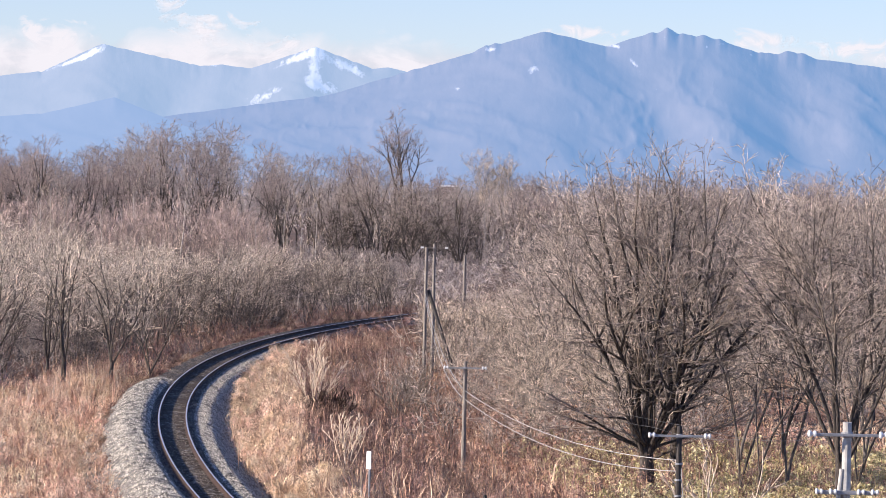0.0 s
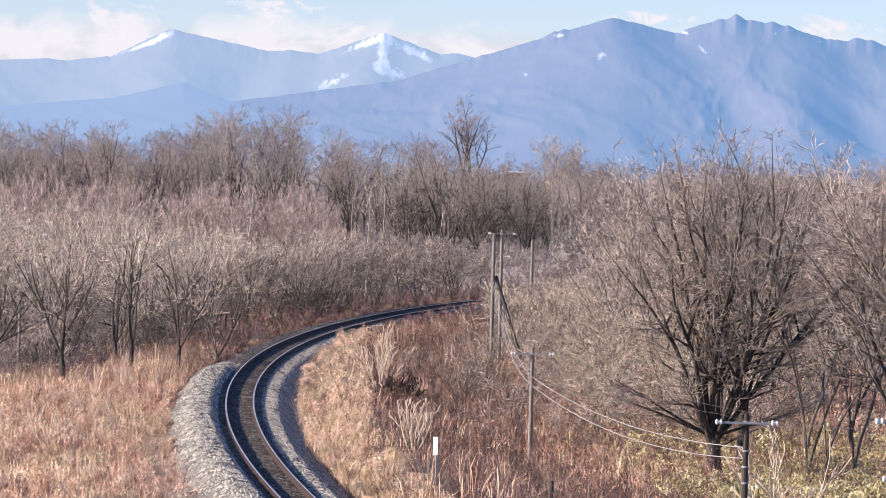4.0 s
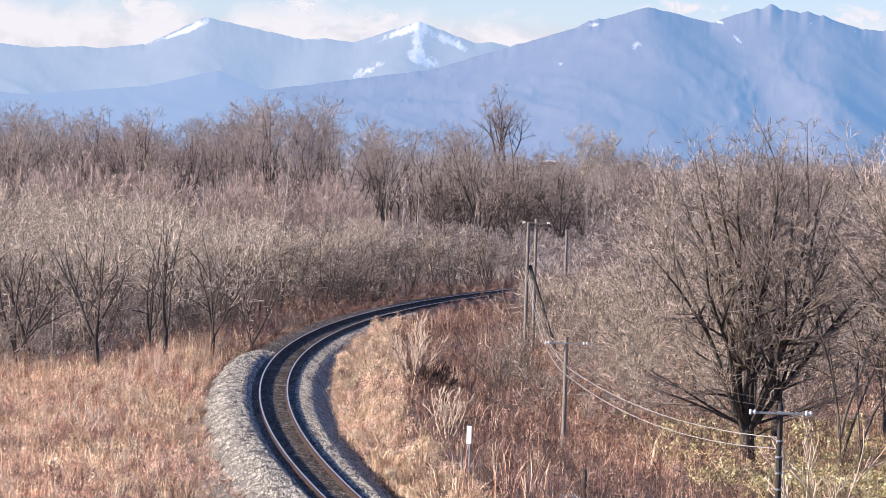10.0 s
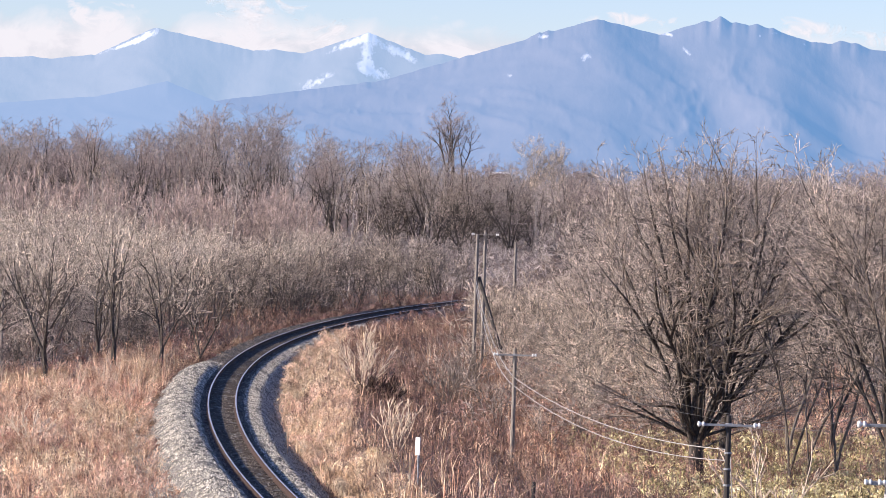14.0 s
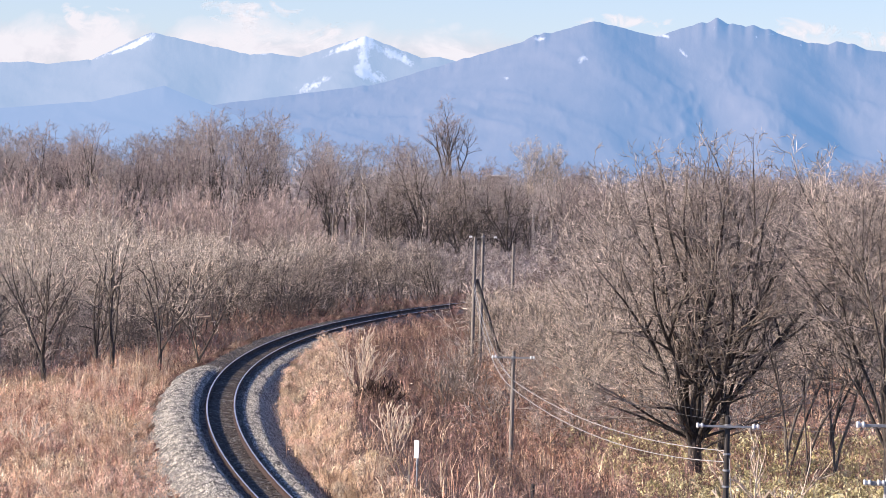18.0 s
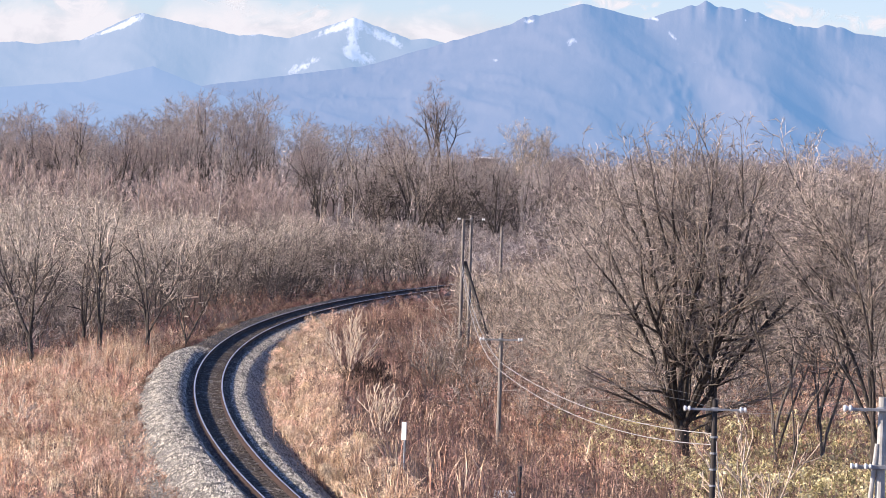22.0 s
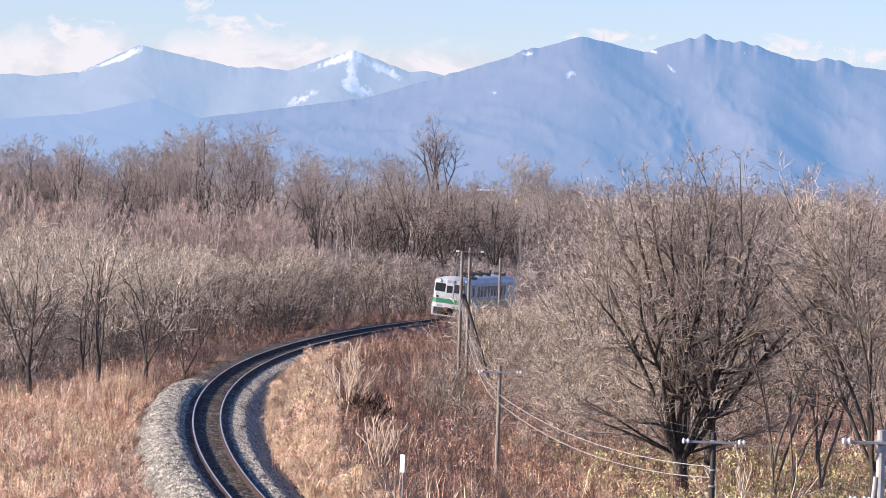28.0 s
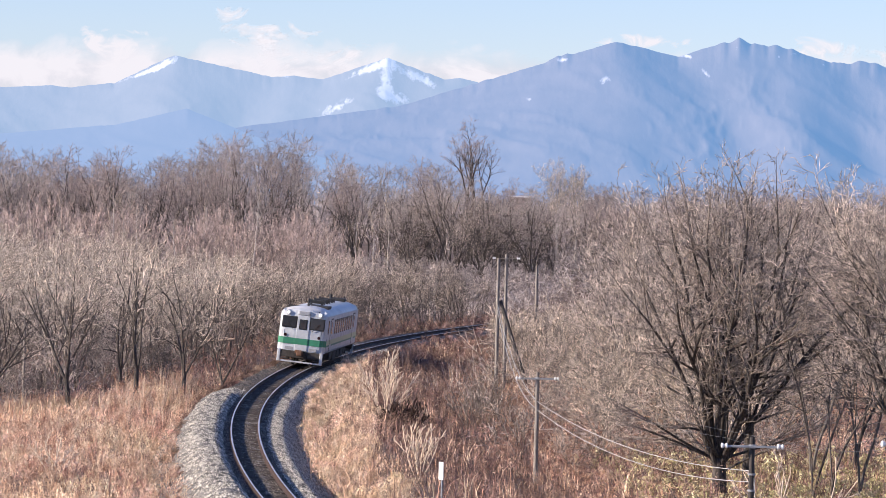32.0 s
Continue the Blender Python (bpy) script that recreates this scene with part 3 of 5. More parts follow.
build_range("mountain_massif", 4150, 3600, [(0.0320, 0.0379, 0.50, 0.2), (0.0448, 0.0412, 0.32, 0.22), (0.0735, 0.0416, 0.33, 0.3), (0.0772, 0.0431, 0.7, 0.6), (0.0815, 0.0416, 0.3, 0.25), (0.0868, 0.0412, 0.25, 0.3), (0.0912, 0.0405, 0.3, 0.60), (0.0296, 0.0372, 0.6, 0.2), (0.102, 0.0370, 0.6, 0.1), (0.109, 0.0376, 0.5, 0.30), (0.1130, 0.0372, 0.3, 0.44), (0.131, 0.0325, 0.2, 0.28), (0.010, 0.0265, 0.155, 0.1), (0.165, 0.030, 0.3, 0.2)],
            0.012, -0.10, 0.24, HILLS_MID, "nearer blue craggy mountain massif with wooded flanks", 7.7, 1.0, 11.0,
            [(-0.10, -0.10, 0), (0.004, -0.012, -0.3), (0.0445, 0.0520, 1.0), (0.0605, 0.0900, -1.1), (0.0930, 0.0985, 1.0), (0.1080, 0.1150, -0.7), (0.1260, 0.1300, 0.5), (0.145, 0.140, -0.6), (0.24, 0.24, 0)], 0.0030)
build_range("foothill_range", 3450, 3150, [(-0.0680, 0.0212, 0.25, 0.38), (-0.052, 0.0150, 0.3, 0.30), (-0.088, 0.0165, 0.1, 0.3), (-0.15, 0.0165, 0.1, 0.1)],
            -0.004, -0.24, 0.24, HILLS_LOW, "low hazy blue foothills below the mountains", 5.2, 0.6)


def cloud_material(name, scale, cover, seed, band=None, puff=None, bright=0.62, grey=(0.66, 0.68, 0.78)):
    """Soft cloud: vapour that glows of itself in place of sunlight, its thickness following noise, in a band (low,
    soft, high, soft) or in a puff (x, z, half width, half height).
    """
    m = bpy.data.materials.new(name)
    m.use_nodes = True
    t = m.node_tree
    t.nodes.remove(t.nodes["Principled BSDF"])
    co = t.nodes.new("ShaderNodeTexCoord").outputs["Object"]
    mp = t.nodes.new("ShaderNodeMapping")
    mp.inputs["Location"].default_value, mp.inputs["Scale"].default_value = (seed, 0, 0), (1, 1, 1.5)
    t.links.new(co, mp.inputs[0])
    n = node(t, "ShaderNodeTexNoise", Scale=scale, Detail=6.0, Roughness=0.55, Distortion=0.4 if band else 1.1)
    t.links.new(mp.outputs[0], n.inputs["Vector"])

    def maths(op, a, b):
        k = t.nodes.new("ShaderNodeMath")
        k.operation = op
        for i, v in enumerate((a, b)):
            if isinstance(v, (int, float)):
                k.inputs[i].default_value = v
            else:
                t.links.new(v, k.inputs[i])
        return k.outputs[0]

    sep = t.nodes.new("ShaderNodeSeparateXYZ")
    t.links.new(co, sep.inputs[0])
    if band:
        low, soft_low, high, soft_high = band
        ends = []
        for at, to in ((high, high - soft_high), (low, low + soft_low)):
            r = node(t, "ShaderNodeMapRange", From_Min=at, From_Max=to, To_Min=-0.45, To_Max=0.2)
            t.links.new(sep.outputs["Z"], r.inputs[0])
            ends.append(r.outputs[0])
        mask = maths("MINIMUM", *ends)
    else:
        cx, cz, rx, rz = puff
        dx = maths("DIVIDE", maths("SUBTRACT", sep.outputs["X"], cx), rx)
        dz = maths("DIVIDE", maths("SUBTRACT", sep.outputs["Z"], cz), rz)
        d2 = maths("ADD", maths("MULTIPLY", dx, dx), maths("MULTIPLY", dz, dz))
        mask = maths("SUBTRACT", maths("MULTIPLY", n.outputs["Fac"], 1.3), maths("ADD", 0.62, maths("MULTIPLY", d2, 0.34)))
    thick = node(t, "ShaderNodeMapRange", From_Min=cover, From_Max=cover + 0.36, To_Max=0.94)
    t.links.new(maths("ADD", n.outputs["Fac"], mask), thick.inputs[0])
    col = ramp(t, n.outputs["Fac"], [(0.36, grey), (0.56, (0.90, 0.91, 0.98))])
    # no sun falls on the sheet: its grey and white are emitted
    em = node(t, "ShaderNodeEmission", Strength=bright)
    t.links.new(col, em.inputs[0])
    clear = t.nodes.new("ShaderNodeBsdfTransparent")
    mix = t.nodes.new("ShaderNodeMixShader")
    t.links.new(thick.outputs[0], mix.inputs[0])
    t.links.new(clear.outputs[0], mix.inputs[1])
    t.links.new(em.outputs[0], mix.inputs[2])
    t.links.new(mix.outputs[0], t.nodes["Material Output"].inputs[0])
    return m


def cloud_sheet(name, y, x0, x1, z0, z1, mat, label):
    n = 24
    xs = np.linspace(x0, x1, n)
    v = np.concatenate([np.stack((xs, y - 60 * ((xs - xs.mean()) / 900) ** 2, np.full(n, z)), 1) for z in (z0, z1)])
    i = np.arange(n - 1)
    ob = part(name, mesh_of(name, v, np.stack((i, i + 1, i + 1 + n, i + n), 1).ravel(), np.full(n - 1, 4)), mat)
    ob.visible_shadow = False
    return tagged(ob, label, "cloud", kind="structure")


cloud_sheet("cloud_bank", 4860, -1300, 1300, 90, 260, cloud_material("cloud bank", 0.011, 0.36, 11.0, band=(80, 20, 228, 62)), "low bank of white cloud along the mountains")
DRIFTING = []
for cx, cz, rx, rz, cover, grey in ((-262, 222, 36, 22, 0.53, (0.8, 0.78, 0.84)), (-205, 196, 70, 40, 0.52, (0.62, 0.65, 0.76)), (-420, 182, 80, 26, 0.42, (0.64, 0.67, 0.78)), (-130, 184, 60, 18, 0.45, (0.75, 0.75, 0.82)), (262, 208, 55, 9, 0.40, (0.8, 0.8, 0.86)), (490, 202, 55, 15, 0.42, (0.8, 0.8, 0.86)), (625, 190, 70, 22, 0.42, (0.72, 0.74, 0.82))):
    DRIFTING.append(cloud_sheet("drifting_cloud", 4830 - len(DRIFTING) * 6, cx - rx * 1.6, cx + rx * 1.6, cz - rz * 1.6, cz + rz * 1.6, cloud_material("drifting cloud", 0.022, cover - 0.07, cx, puff=(cx, cz, rx, rz), grey=grey), "soft white cloud drifting over the peaks"))


# ---- bare trees ----
def grow(seed, tall, stems=1, lean=0.2, fork=0.35, thick=0.02, kids=(7, 8, 6), lengths=(0.5, 0.45, 0.4), spread=(45, 50, 55), rise=(0.10, 0.10, 0.05), gnarl=0.16, thin=0.012, start=(0.3, 0.25, 0.2), cuts=(7, 5, 4, 2), bole=2.0, taper=0.5):
    """A leafless tree as rows of tapered segments: trunk and limbs, branches, twigs."""
    rng = random.Random(seed)
    groups = ([], [], [])

    def shoot(p, d, length, r, level):
        n = cuts[level]
        lift = rise[min(level, 2)]
        last = level == 3 or kids[level] == 0
        pts = [p]
        for k in range(n):
            d = (d + Vector((rng.gauss(0, gnarl), rng.gauss(0, gnarl), rng.gauss(0, gnarl * 0.6) + lift))).normalized()
            q = p + d * (length / n)
            fade = 0.82 if level else 0.89
            f0, f1 = 1 - fade * k / n, 1 - fade * (k + 1) / n
            ra, rb = max(r * f0, thin), max(r * f1, thin)
            groups[0 if level < 1 or (level == 1 and r > 3 * thin) else 2 if last else 1].append((*p, *q, ra, 0.0 if last and k == n - 1 else rb))
            p = q
            pts.append((p, d.copy(), rb))
        if last:
            return
        count = kids[level]
        for c in range(count):
            at = start[level] + (1 - start[level]) * (c + rng.random()) / count
            k = min(n - 1, int(at * n))
            f = at * n - k
            a = pts[k] if k == 0 else pts[k][0]
            b, dd, rr = pts[k + 1]
            where = Vector(a).lerp(b, f)
            side = dd.orthogonal().normalized()
            side.rotate(Matrix.Rotation(rng.uniform(0, 2 * math.pi), 3, dd))
            ang = radians(rng.gauss(spread[level], 9))
            way = dd * math.cos(ang) + side * math.sin(ang)
            if way.z < -0.15:
                way.z *= -0.4
            shoot(where, way.normalized(), length * lengths[level] * rng.uniform(0.65, 1.25) * (1.15 - taper * at), max(rr * 0.62, thin), level + 1)

    if stems == 1:
        d = Vector((rng.gauss(0, lean * 0.4), rng.gauss(0, lean * 0.4), 1)).normalized()
        shoot(Vector((0, 0, -0.3)), d, tall, tall * thick, 0)
    else:
        base = tall * fork
        foot = Vector((0, 0, -0.3))
        head = Vector((rng.gauss(0, 0.05) * base, rng.gauss(0, 0.05) * base, base))
        if base > 0.6:
            r = tall * thick * bole
            for k in range(4):
                a, b = foot.lerp(head, k / 4), foot.lerp(head, (k + 1) / 4)
                groups[0].append((*a, *b, r * (1.3, 1.05, 0.95, 0.86)[k], r * (1.05, 0.95, 0.86, 0.55)[k]))
        turn = rng.uniform(0, 6.28)
        for k in range(stems):
            ang = turn + k * 2.399
            out = lean * (0.12 + 1.3 * ((k + rng.random()) / stems))
            d = Vector((math.cos(ang) * out, math.sin(ang) * out, 1)).normalized()
            shoot(head + Vector((math.cos(ang) * tall * thick * 0.8, math.sin(ang) * tall * thick * 0.8, -base * rng.uniform(0.15, 0.45))), d, (tall - base) * rng.uniform(0.86, 0.98) * (1.03 - 0.10 * out), tall * thick * rng.uniform(0.6, 1.0), 0)
    return groups


def arbor(seed, tall, stems=3, fork=0.2, lean=0.4, thick=0.09, gaps=(0.45, 0.3, 0.2), ratio=(0.45, 0.85), angle=(28, 55), lift=0.05, gnarl=0.10, thin=0.008, least=0.3, twig=(0.2, 0.5), bole=2.2, bare=0.15, dome=0.25, depth=3, reach=1.0, skirt=0, tuft=0.19):
    """A leafless tree of long limbs: each shoot carries side shoots whose length follows what is left of it, down to fine twigs."""
    rng = random.Random(seed)
    groups = ([], [], [])

    def shoot(p, d, length, r, level, forks=3):
        last = level == depth or length < least
        n = 2 if last else max(3, round(length / gaps[min(level, len(gaps) - 1)]))
        g = gnarl * (0.5, 0.9, 1.3, 1.3)[level]
        drift = Vector((rng.gauss(0, g), rng.gauss(0, g), rng.gauss(0, g)))
        spin = rng.uniform(0, 6.28)
        split = int(n * rng.uniform(0.28, 0.5)) if level < 2 and forks > 0 else -1
        for k in range(n):
            at = (k + 1) / n
            drift = drift * 0.5 + Vector((rng.gauss(0, g), rng.gauss(0, g), rng.gauss(0, g))) * 0.8
            d = (d + drift + Vector((0, 0, lift))).normalized()
            q = p + d * (length / n)
            ra, rb = (max(thin, r * (1 - x) ** 0.7) for x in (k / n, at))
            groups[0 if ra > 5.0 * thin else 1 if ra > 1.45 * thin else 2].append((*p, *q, ra, 0.0 if k == n - 1 else rb))
            p = q
            if last or k == n - 1:
                continue

            def side_way(low, high):
                side = d.orthogonal().normalized()
                side.rotate(Matrix.Rotation(spin, 3, d))
                ang = radians(rng.uniform(low, high))
                way = d * math.cos(ang) + side * math.sin(ang)
                if way.z < -0.05:
                    way.z *= -0.3
                return way.normalized()

            spin += 2.4 + rng.gauss(0, 0.5)
            if k == split:
                shoot(p, side_way(16, 34), length * (1 - at) * rng.uniform(0.85, 1.05), rb * 0.85, level, forks - 1)
            elif at > bare * (1.0 if level == 0 else 0.6) and rng.random() < 0.45 + 1.0 * at:
                long = length * rng.uniform(*ratio) * min(1.0, 1.5 * (1 - at) + tuft) * (reach if level == 0 else 1.0)
                shoot(p, side_way(*angle), max(rng.uniform(*twig), long), max(thin, rb * rng.uniform(0.48, 0.74)), level + 1, 1)

    base = tall * fork
    r = thick * bole
    foot, head = Vector((0, 0, -0.3)), Vector((rng.gauss(0, 0.03) * tall * fork, rng.gauss(0, 0.03) * tall * fork, base))
    for k in range(4):
        a, b = foot.lerp(head, k / 4), foot.lerp(head, (k + 1) / 4)
        groups[0].append((*a, *b, r * (1.3, 1.03, 0.95, 0.9)[k], r * (1.03, 0.95, 0.9, 0.75)[k]))
    turn = rng.uniform(0, 6.28)
    for k in range(stems):
        ang = turn + k * 2.399
        part_out = ((k + 0.5) / stems) ** 0.7
        out = lean * part_out * rng.uniform(0.8, 1.2)
        d = Vector((math.cos(ang) * out, math.sin(ang) * out, 1)).normalized()
        drop = rng.uniform(0.0, 0.3) * base * part_out
        shoot(head + Vector((math.cos(ang) * r * 0.4, math.sin(ang) * r * 0.4, -drop)), d, (tall - base) * rng.uniform(0.92, 1.05) * (1.05 - dome * part_out ** 2), thick * rng.uniform(0.75, 1.1), 0)
    for k in range(skirt):
        ang = turn + 0.9 + k * 2.399
        d = Vector((math.cos(ang), math.sin(ang), rng.uniform(0.12, 0.75))).normalized()
        shoot(head + Vector((math.cos(ang) * r * 0.4, math.sin(ang) * r * 0.4, -rng.uniform(0.05, 0.35) * base)), d, tall * rng.uniform(0.30, 0.50), thick * rng.uniform(0.4, 0.65), 0, 2)
    rise = tall / float(np.percentile([row[5] for row in groups[2]], 96))
    for g in groups:
        g[:] = [tuple(c * rise for c in row[:6]) + row[6:] for row in g]
    return groups


def tree(name, groups, bark, twig, label, category, group="", sides=6, flat=False, dark_limbs=False, limb=None):
    """A tree of a trunk with its limbs and a crown of branches and twigs, at the origin; copies are set out from it."""
    t = tagged(new(name), label, category, group)
    part("trunk", tubes("trunk", groups[0], sides), bark, t)
    segs = np.array(groups[1] + groups[2])
    me = tubes("crown", segs, 3, flat)
    me.materials.append(limb or (bark if dark_limbs else twig))
    me.materials.append(twig)
    twiggy = np.arange(len(segs)) >= len(groups[1])
    point = segs[:, 7] <= 0
    me.polygons.foreach_set("material_index", np.concatenate((np.repeat(twiggy[~point], 3), np.repeat(twiggy[point], 1 if flat else 3))).astype(np.int32))
    part("crown", me, None, t, kind="stuff")
    return t


def set_out(models, spots, seed, sizes=(0.85, 1.15), tilt=3.0, sink=0.05, size_at=None):
    """Stands models on the ground at the spots, turned and sized at random; the first of each model is the model itself."""
    rng = random.Random(seed)
    fresh = set()
    for k, (x, y) in enumerate(spots):
        m = models[rng.randrange(len(models))]
        size = rng.uniform(*sizes) * (size_at(x, y) if size_at else 1.0)
        place = pose(x, y, float(ground_z(np.array([x]), np.array([y]))[0]) - sink, rng.gauss(0, tilt), rng.gauss(0, tilt), rng.uniform(0, 360))
        ob = m if m.name not in fresh else copy_thing(m, place)
        fresh.add(m.name)
        ob.matrix_basis = place
        ob.scale = (size, size, size * rng.uniform(0.92, 1.08))
    for m in models:
        if m.name not in fresh:
            for o in (*m.children_recursive, m):
                bpy.data.objects.remove(o)


def scatter(seed, count, x0, x1, y0, y1, keep, apart=1.0):
    """Random spots in a box, at least so far apart, where keep(x, y, off, s) holds."""
    rng = random.Random(seed)
    got = []
    for _ in range(count * 30):
        if len(got) >= count:
            break
        x, y = rng.uniform(x0, x1), rng.uniform(y0, y1)
        if all((x - a) ** 2 + (y - b) ** 2 > apart * apart for a, b in got):
            off, s = beside(np.array([x]), np.array([y]))
            if keep(x, y, float(off[0]), float(s[0])):
                got.append((x, y))
    return got


def stand(ob, x, y, turn=0.0, size=1.0):
    ob.matrix_basis = pose(x, y, float(ground_z(np.array([x]), np.array([y]))[0]) - 0.05, 0, 0, turn)
    ob.scale = (size, size, size)


# the big many-stemmed tree by the wires, and its neighbours
stand(tree("broad_elm_tree", arbor(11, 10.9, 14, 0.16, 0.76, 0.104, (0.30, 0.19, 0.14), (0.20, 0.42), (28, 62), 0.014, 0.085, 0.0072, 0.26, (0.15, 0.36), 2.6, 0.12, 0.12, 3, 0.78, 7, 0.28), BARK_DARK, TWIG_TAN, "large bare tree with many dark stems from a short thick trunk", "tree", "", 6, False, True, BARK_MID), 9.75, 130.3, 40)
stand(tree("twin_trunk_tree", arbor(14, 11.2, 3, 0.24, 0.26, 0.085, (0.30, 0.17, 0.13), (0.20, 0.42), (28, 58), 0.018, 0.085, 0.0090, 0.28, (0.15, 0.45), 2.3, 0.16, 0.2, 3, 0.7), BARK_DARK, TWIG_ELM, "dark bare tree standing close behind the large one", "tree", "", 6, False, True, BARK_LIMB), 10.75, 131.8, 10)
stand(tree("edge_tree", arbor(18, 10.8, 7, 0.16, 0.58, 0.075, (0.29, 0.17, 0.12), (0.24, 0.48), (28, 60), 0.016, 0.09, 0.0090, 0.28, (0.15, 0.45), 2.6, 0.15, 0.25, 3, 0.8), BARK_DARK, TWIG_TAN, "dark bare tree with long arching branches", "tree", "", 6, False, True, BARK_LIMB), 15.6, 123.5, 75)
side_models = [tree("slender_tree", arbor(20 + k, 10.2, (2, 3, 2)[k], 0.05, 0.08, 0.055, (0.30, 0.19, 0.14), (0.16, 0.34), (28, 60), 0.016, 0.09, 0.0090, 0.28, (0.15, 0.4), 1.5, 0.25, 0.2, 3, 0.7), BARK_DARK if k else BARK_GREY, TWIG_ELM if k else TWIG_TAN, ("grey-barked", "dark-barked", "dark-barked")[k] + " slender bare tree in a clump by the field edge", "tree", "trees by the field edge", 5, False, True, BARK_LIMB) for k in range(3)]
set_out(side_models, [(12.75, 128.6), (13.35, 128.2), (14.6, 131.0), (16.8, 129.0), (17.8, 135.0), (13.6, 138.0), (19.5, 131.0), (11.6, 141.0), (15.6, 142.0), (18.8, 145.0)], 5, (0.85, 1.08), 1.2)

# pale scrub between the wires and the big tree, and woods behind them
FAR_CUTS = (5, 3, 2, 1)
pale = [tree("pale_scrub_tree", arbor(40 + k, 6.4, (5, 7, 6)[k], 0.04, 0.85, 0.034, (0.36, 0.28, 0.24), (0.3, 0.55), (28, 65), 0.008, 0.13, 0.0125, 0.34, (0.2, 0.5), 1.4, 0.08, 0.2, 3, 0.9), BARK_MID, TWIG_PALE, "bushy pale grey bare scrub tree", "tree", "scrub trees inside the curve", 4, True) for k in range(3)]
set_out(pale, scatter(7, 66, 3, 60, 140, 300, lambda x, y, off, s: off > 11 and 4.4 + (y - 140) * 0.025 < x < 0.155 * y, 2.3), 8, (0.62, 1.05), size_at=lambda x, y: 0.8 if x < 0.045 * y else 1.05)
woods = [tree("woodland_tree", arbor(60 + k, 11.2, (2, 3, 4, 3)[k], 0.12, 0.42, 0.06, (0.46, 0.30, 0.24), (0.24, 0.48), (28, 60), 0.018, 0.10, 0.015, 0.38, (0.25, 0.6), 1.9, 0.2, 0.2, 3, 0.8), BARK_DARK, (TWIG_ELM, TWIG_TAN, TWIG_ELM, TWIG_TAN)[k], "leafless woodland tree with a dense crown of fine twigs", "tree", "woods beyond the curve", 4, True, True, BARK_LIMB) for k in range(4)]
set_out(woods, scatter(9, 95, 8, 90, 165, 480, lambda x, y, off, s: off > 14 and 0.042 * y < x < 0.16 * y, 3.6), 10, (0.72, 1.05))

brush = [tree("brush_bush", arbor(160 + k, 2.5, 6, 0.03, 0.9, 0.02, (0.24, 0.19, 0.16), (0.3, 0.55), (28, 65), 0.006, 0.13, 0.0105, 0.25, (0.15, 0.4), 1.3, 0.1, 0.2, 3, 0.9), BARK_LIMB, TWIG_ELM if k else TWIG_TAN, "low dense bare bush", "bush", "bushes inside the curve", 3, True, True) for k in range(2)]
set_out(brush, scatter(23, 44, 0.5, 24, 138, 230, lambda x, y, off, s: off > 9.0 and x > 0.012 * y - 0.4 and x < 0.1 * y, 1.7), 24, (0.7, 1.25))

tufts = [tree("veil_bush", arbor(170 + k, 3.3, 5, 0.03, 0.6, 0.022, (0.3, 0.23, 0.2), (0.25, 0.48), (26, 58), 0.02, 0.11, 0.0125, 0.3, (0.2, 0.5), 1.3, 0.12, 0.2, 3, 0.85), BARK_MID, TWIG_PALE if k else TWIG_TAN, "slender pale bare bush beside the track", "bush", "bushes beside the far track", 3, True) for k in range(2)]
set_out(tufts, scatter(25, 26, 2, 20, 212, 268, lambda x, y, off, s: off > 3.4 and 0.030 * y < x < 0.07 * y, 1.2), 26, (0.7, 1.1))
veils = [copy_thing(m, pose(0, 0, 0)) for m in tufts]
set_out(veils, scatter(33, 16, 2, 12, 212, 240, lambda x, y, off, s: off > 4 and 0.0172 * y < x < 0.036 * y, 1.0), 34, (1.15, 1.5))
low_tufts = [copy_thing(m, pose(0, 0, 0)) for m in tufts]
set_out(low_tufts, scatter(27, 70, 2, 20, 215, 300, lambda x, y, off, s: 2.9 < off < 8 and 0.0152 * y < x < 0.045 * y, 0.7), 28, (0.50, 0.78))

# the thicket outside the curve
thicket = [tree("thicket_tree", arbor(80 + k, 7.5, (3, 5, 3, 4, 3)[k], 0.10, 0.78, 0.055, ((0.37, 0.28, 0.24), (0.44, 0.36, 0.30), (0.37, 0.30, 0.26), (0.46, 0.38, 0.32), (0.40, 0.30, 0.26))[k], (0.24, 0.46), (28, 64), 0.010, 0.11, 0.0125, 0.36, (0.25, 0.6), 1.9, 0.22, 0.2, 3, 0.9), BARK_DARK, TWIG_FAN, "bare thicket tree with a fan of fine tan twigs", "tree", "thicket outside the curve", 4, True, True, BARK_LIMB) for k in range(5)]
set_out(thicket, scatter(12, 165, -60, 24, 168, 335, lambda x, y, off, s: off < (-6.0 if y > 196 else -8.0) and x > -0.155 * y - 3 and (y > 190 or x < -24), 2.1), 13, (0.8, 1.1), size_at=lambda x, y: min(1.05, max(0.72, 1.0 - (x + 25) / 75)) * (0.8 if y < 184 else 1.0))

open_trees = [tree("open_thicket_tree", arbor(200 + k, 6.9, (3, 4, 3)[k], 0.22, 0.72, 0.075, (0.46, 0.36, 0.30), (0.26, 0.48), (30, 66), 0.006, 0.12, 0.012, 0.36, (0.25, 0.6), 1.7, 0.16, 0.2, 3, 0.9), BARK_DARK, TWIG_FAN, "bare tree with dark forking limbs before the thicket", "tree", "trees before the thicket", 5, True, True, BARK_DARK) for k in range(3)]
set_out(open_trees, [(-16.6, 170.5), (-20.6, 173.0), (-14.4, 180.0), (-18.3, 183.0), (-23.6, 176.0), (-12.9, 190.0), (-16.2, 192.0), (-11.4, 199.0), (-22.0, 187.0), (-25.8, 170.0)], 201, (0.85, 1.08))

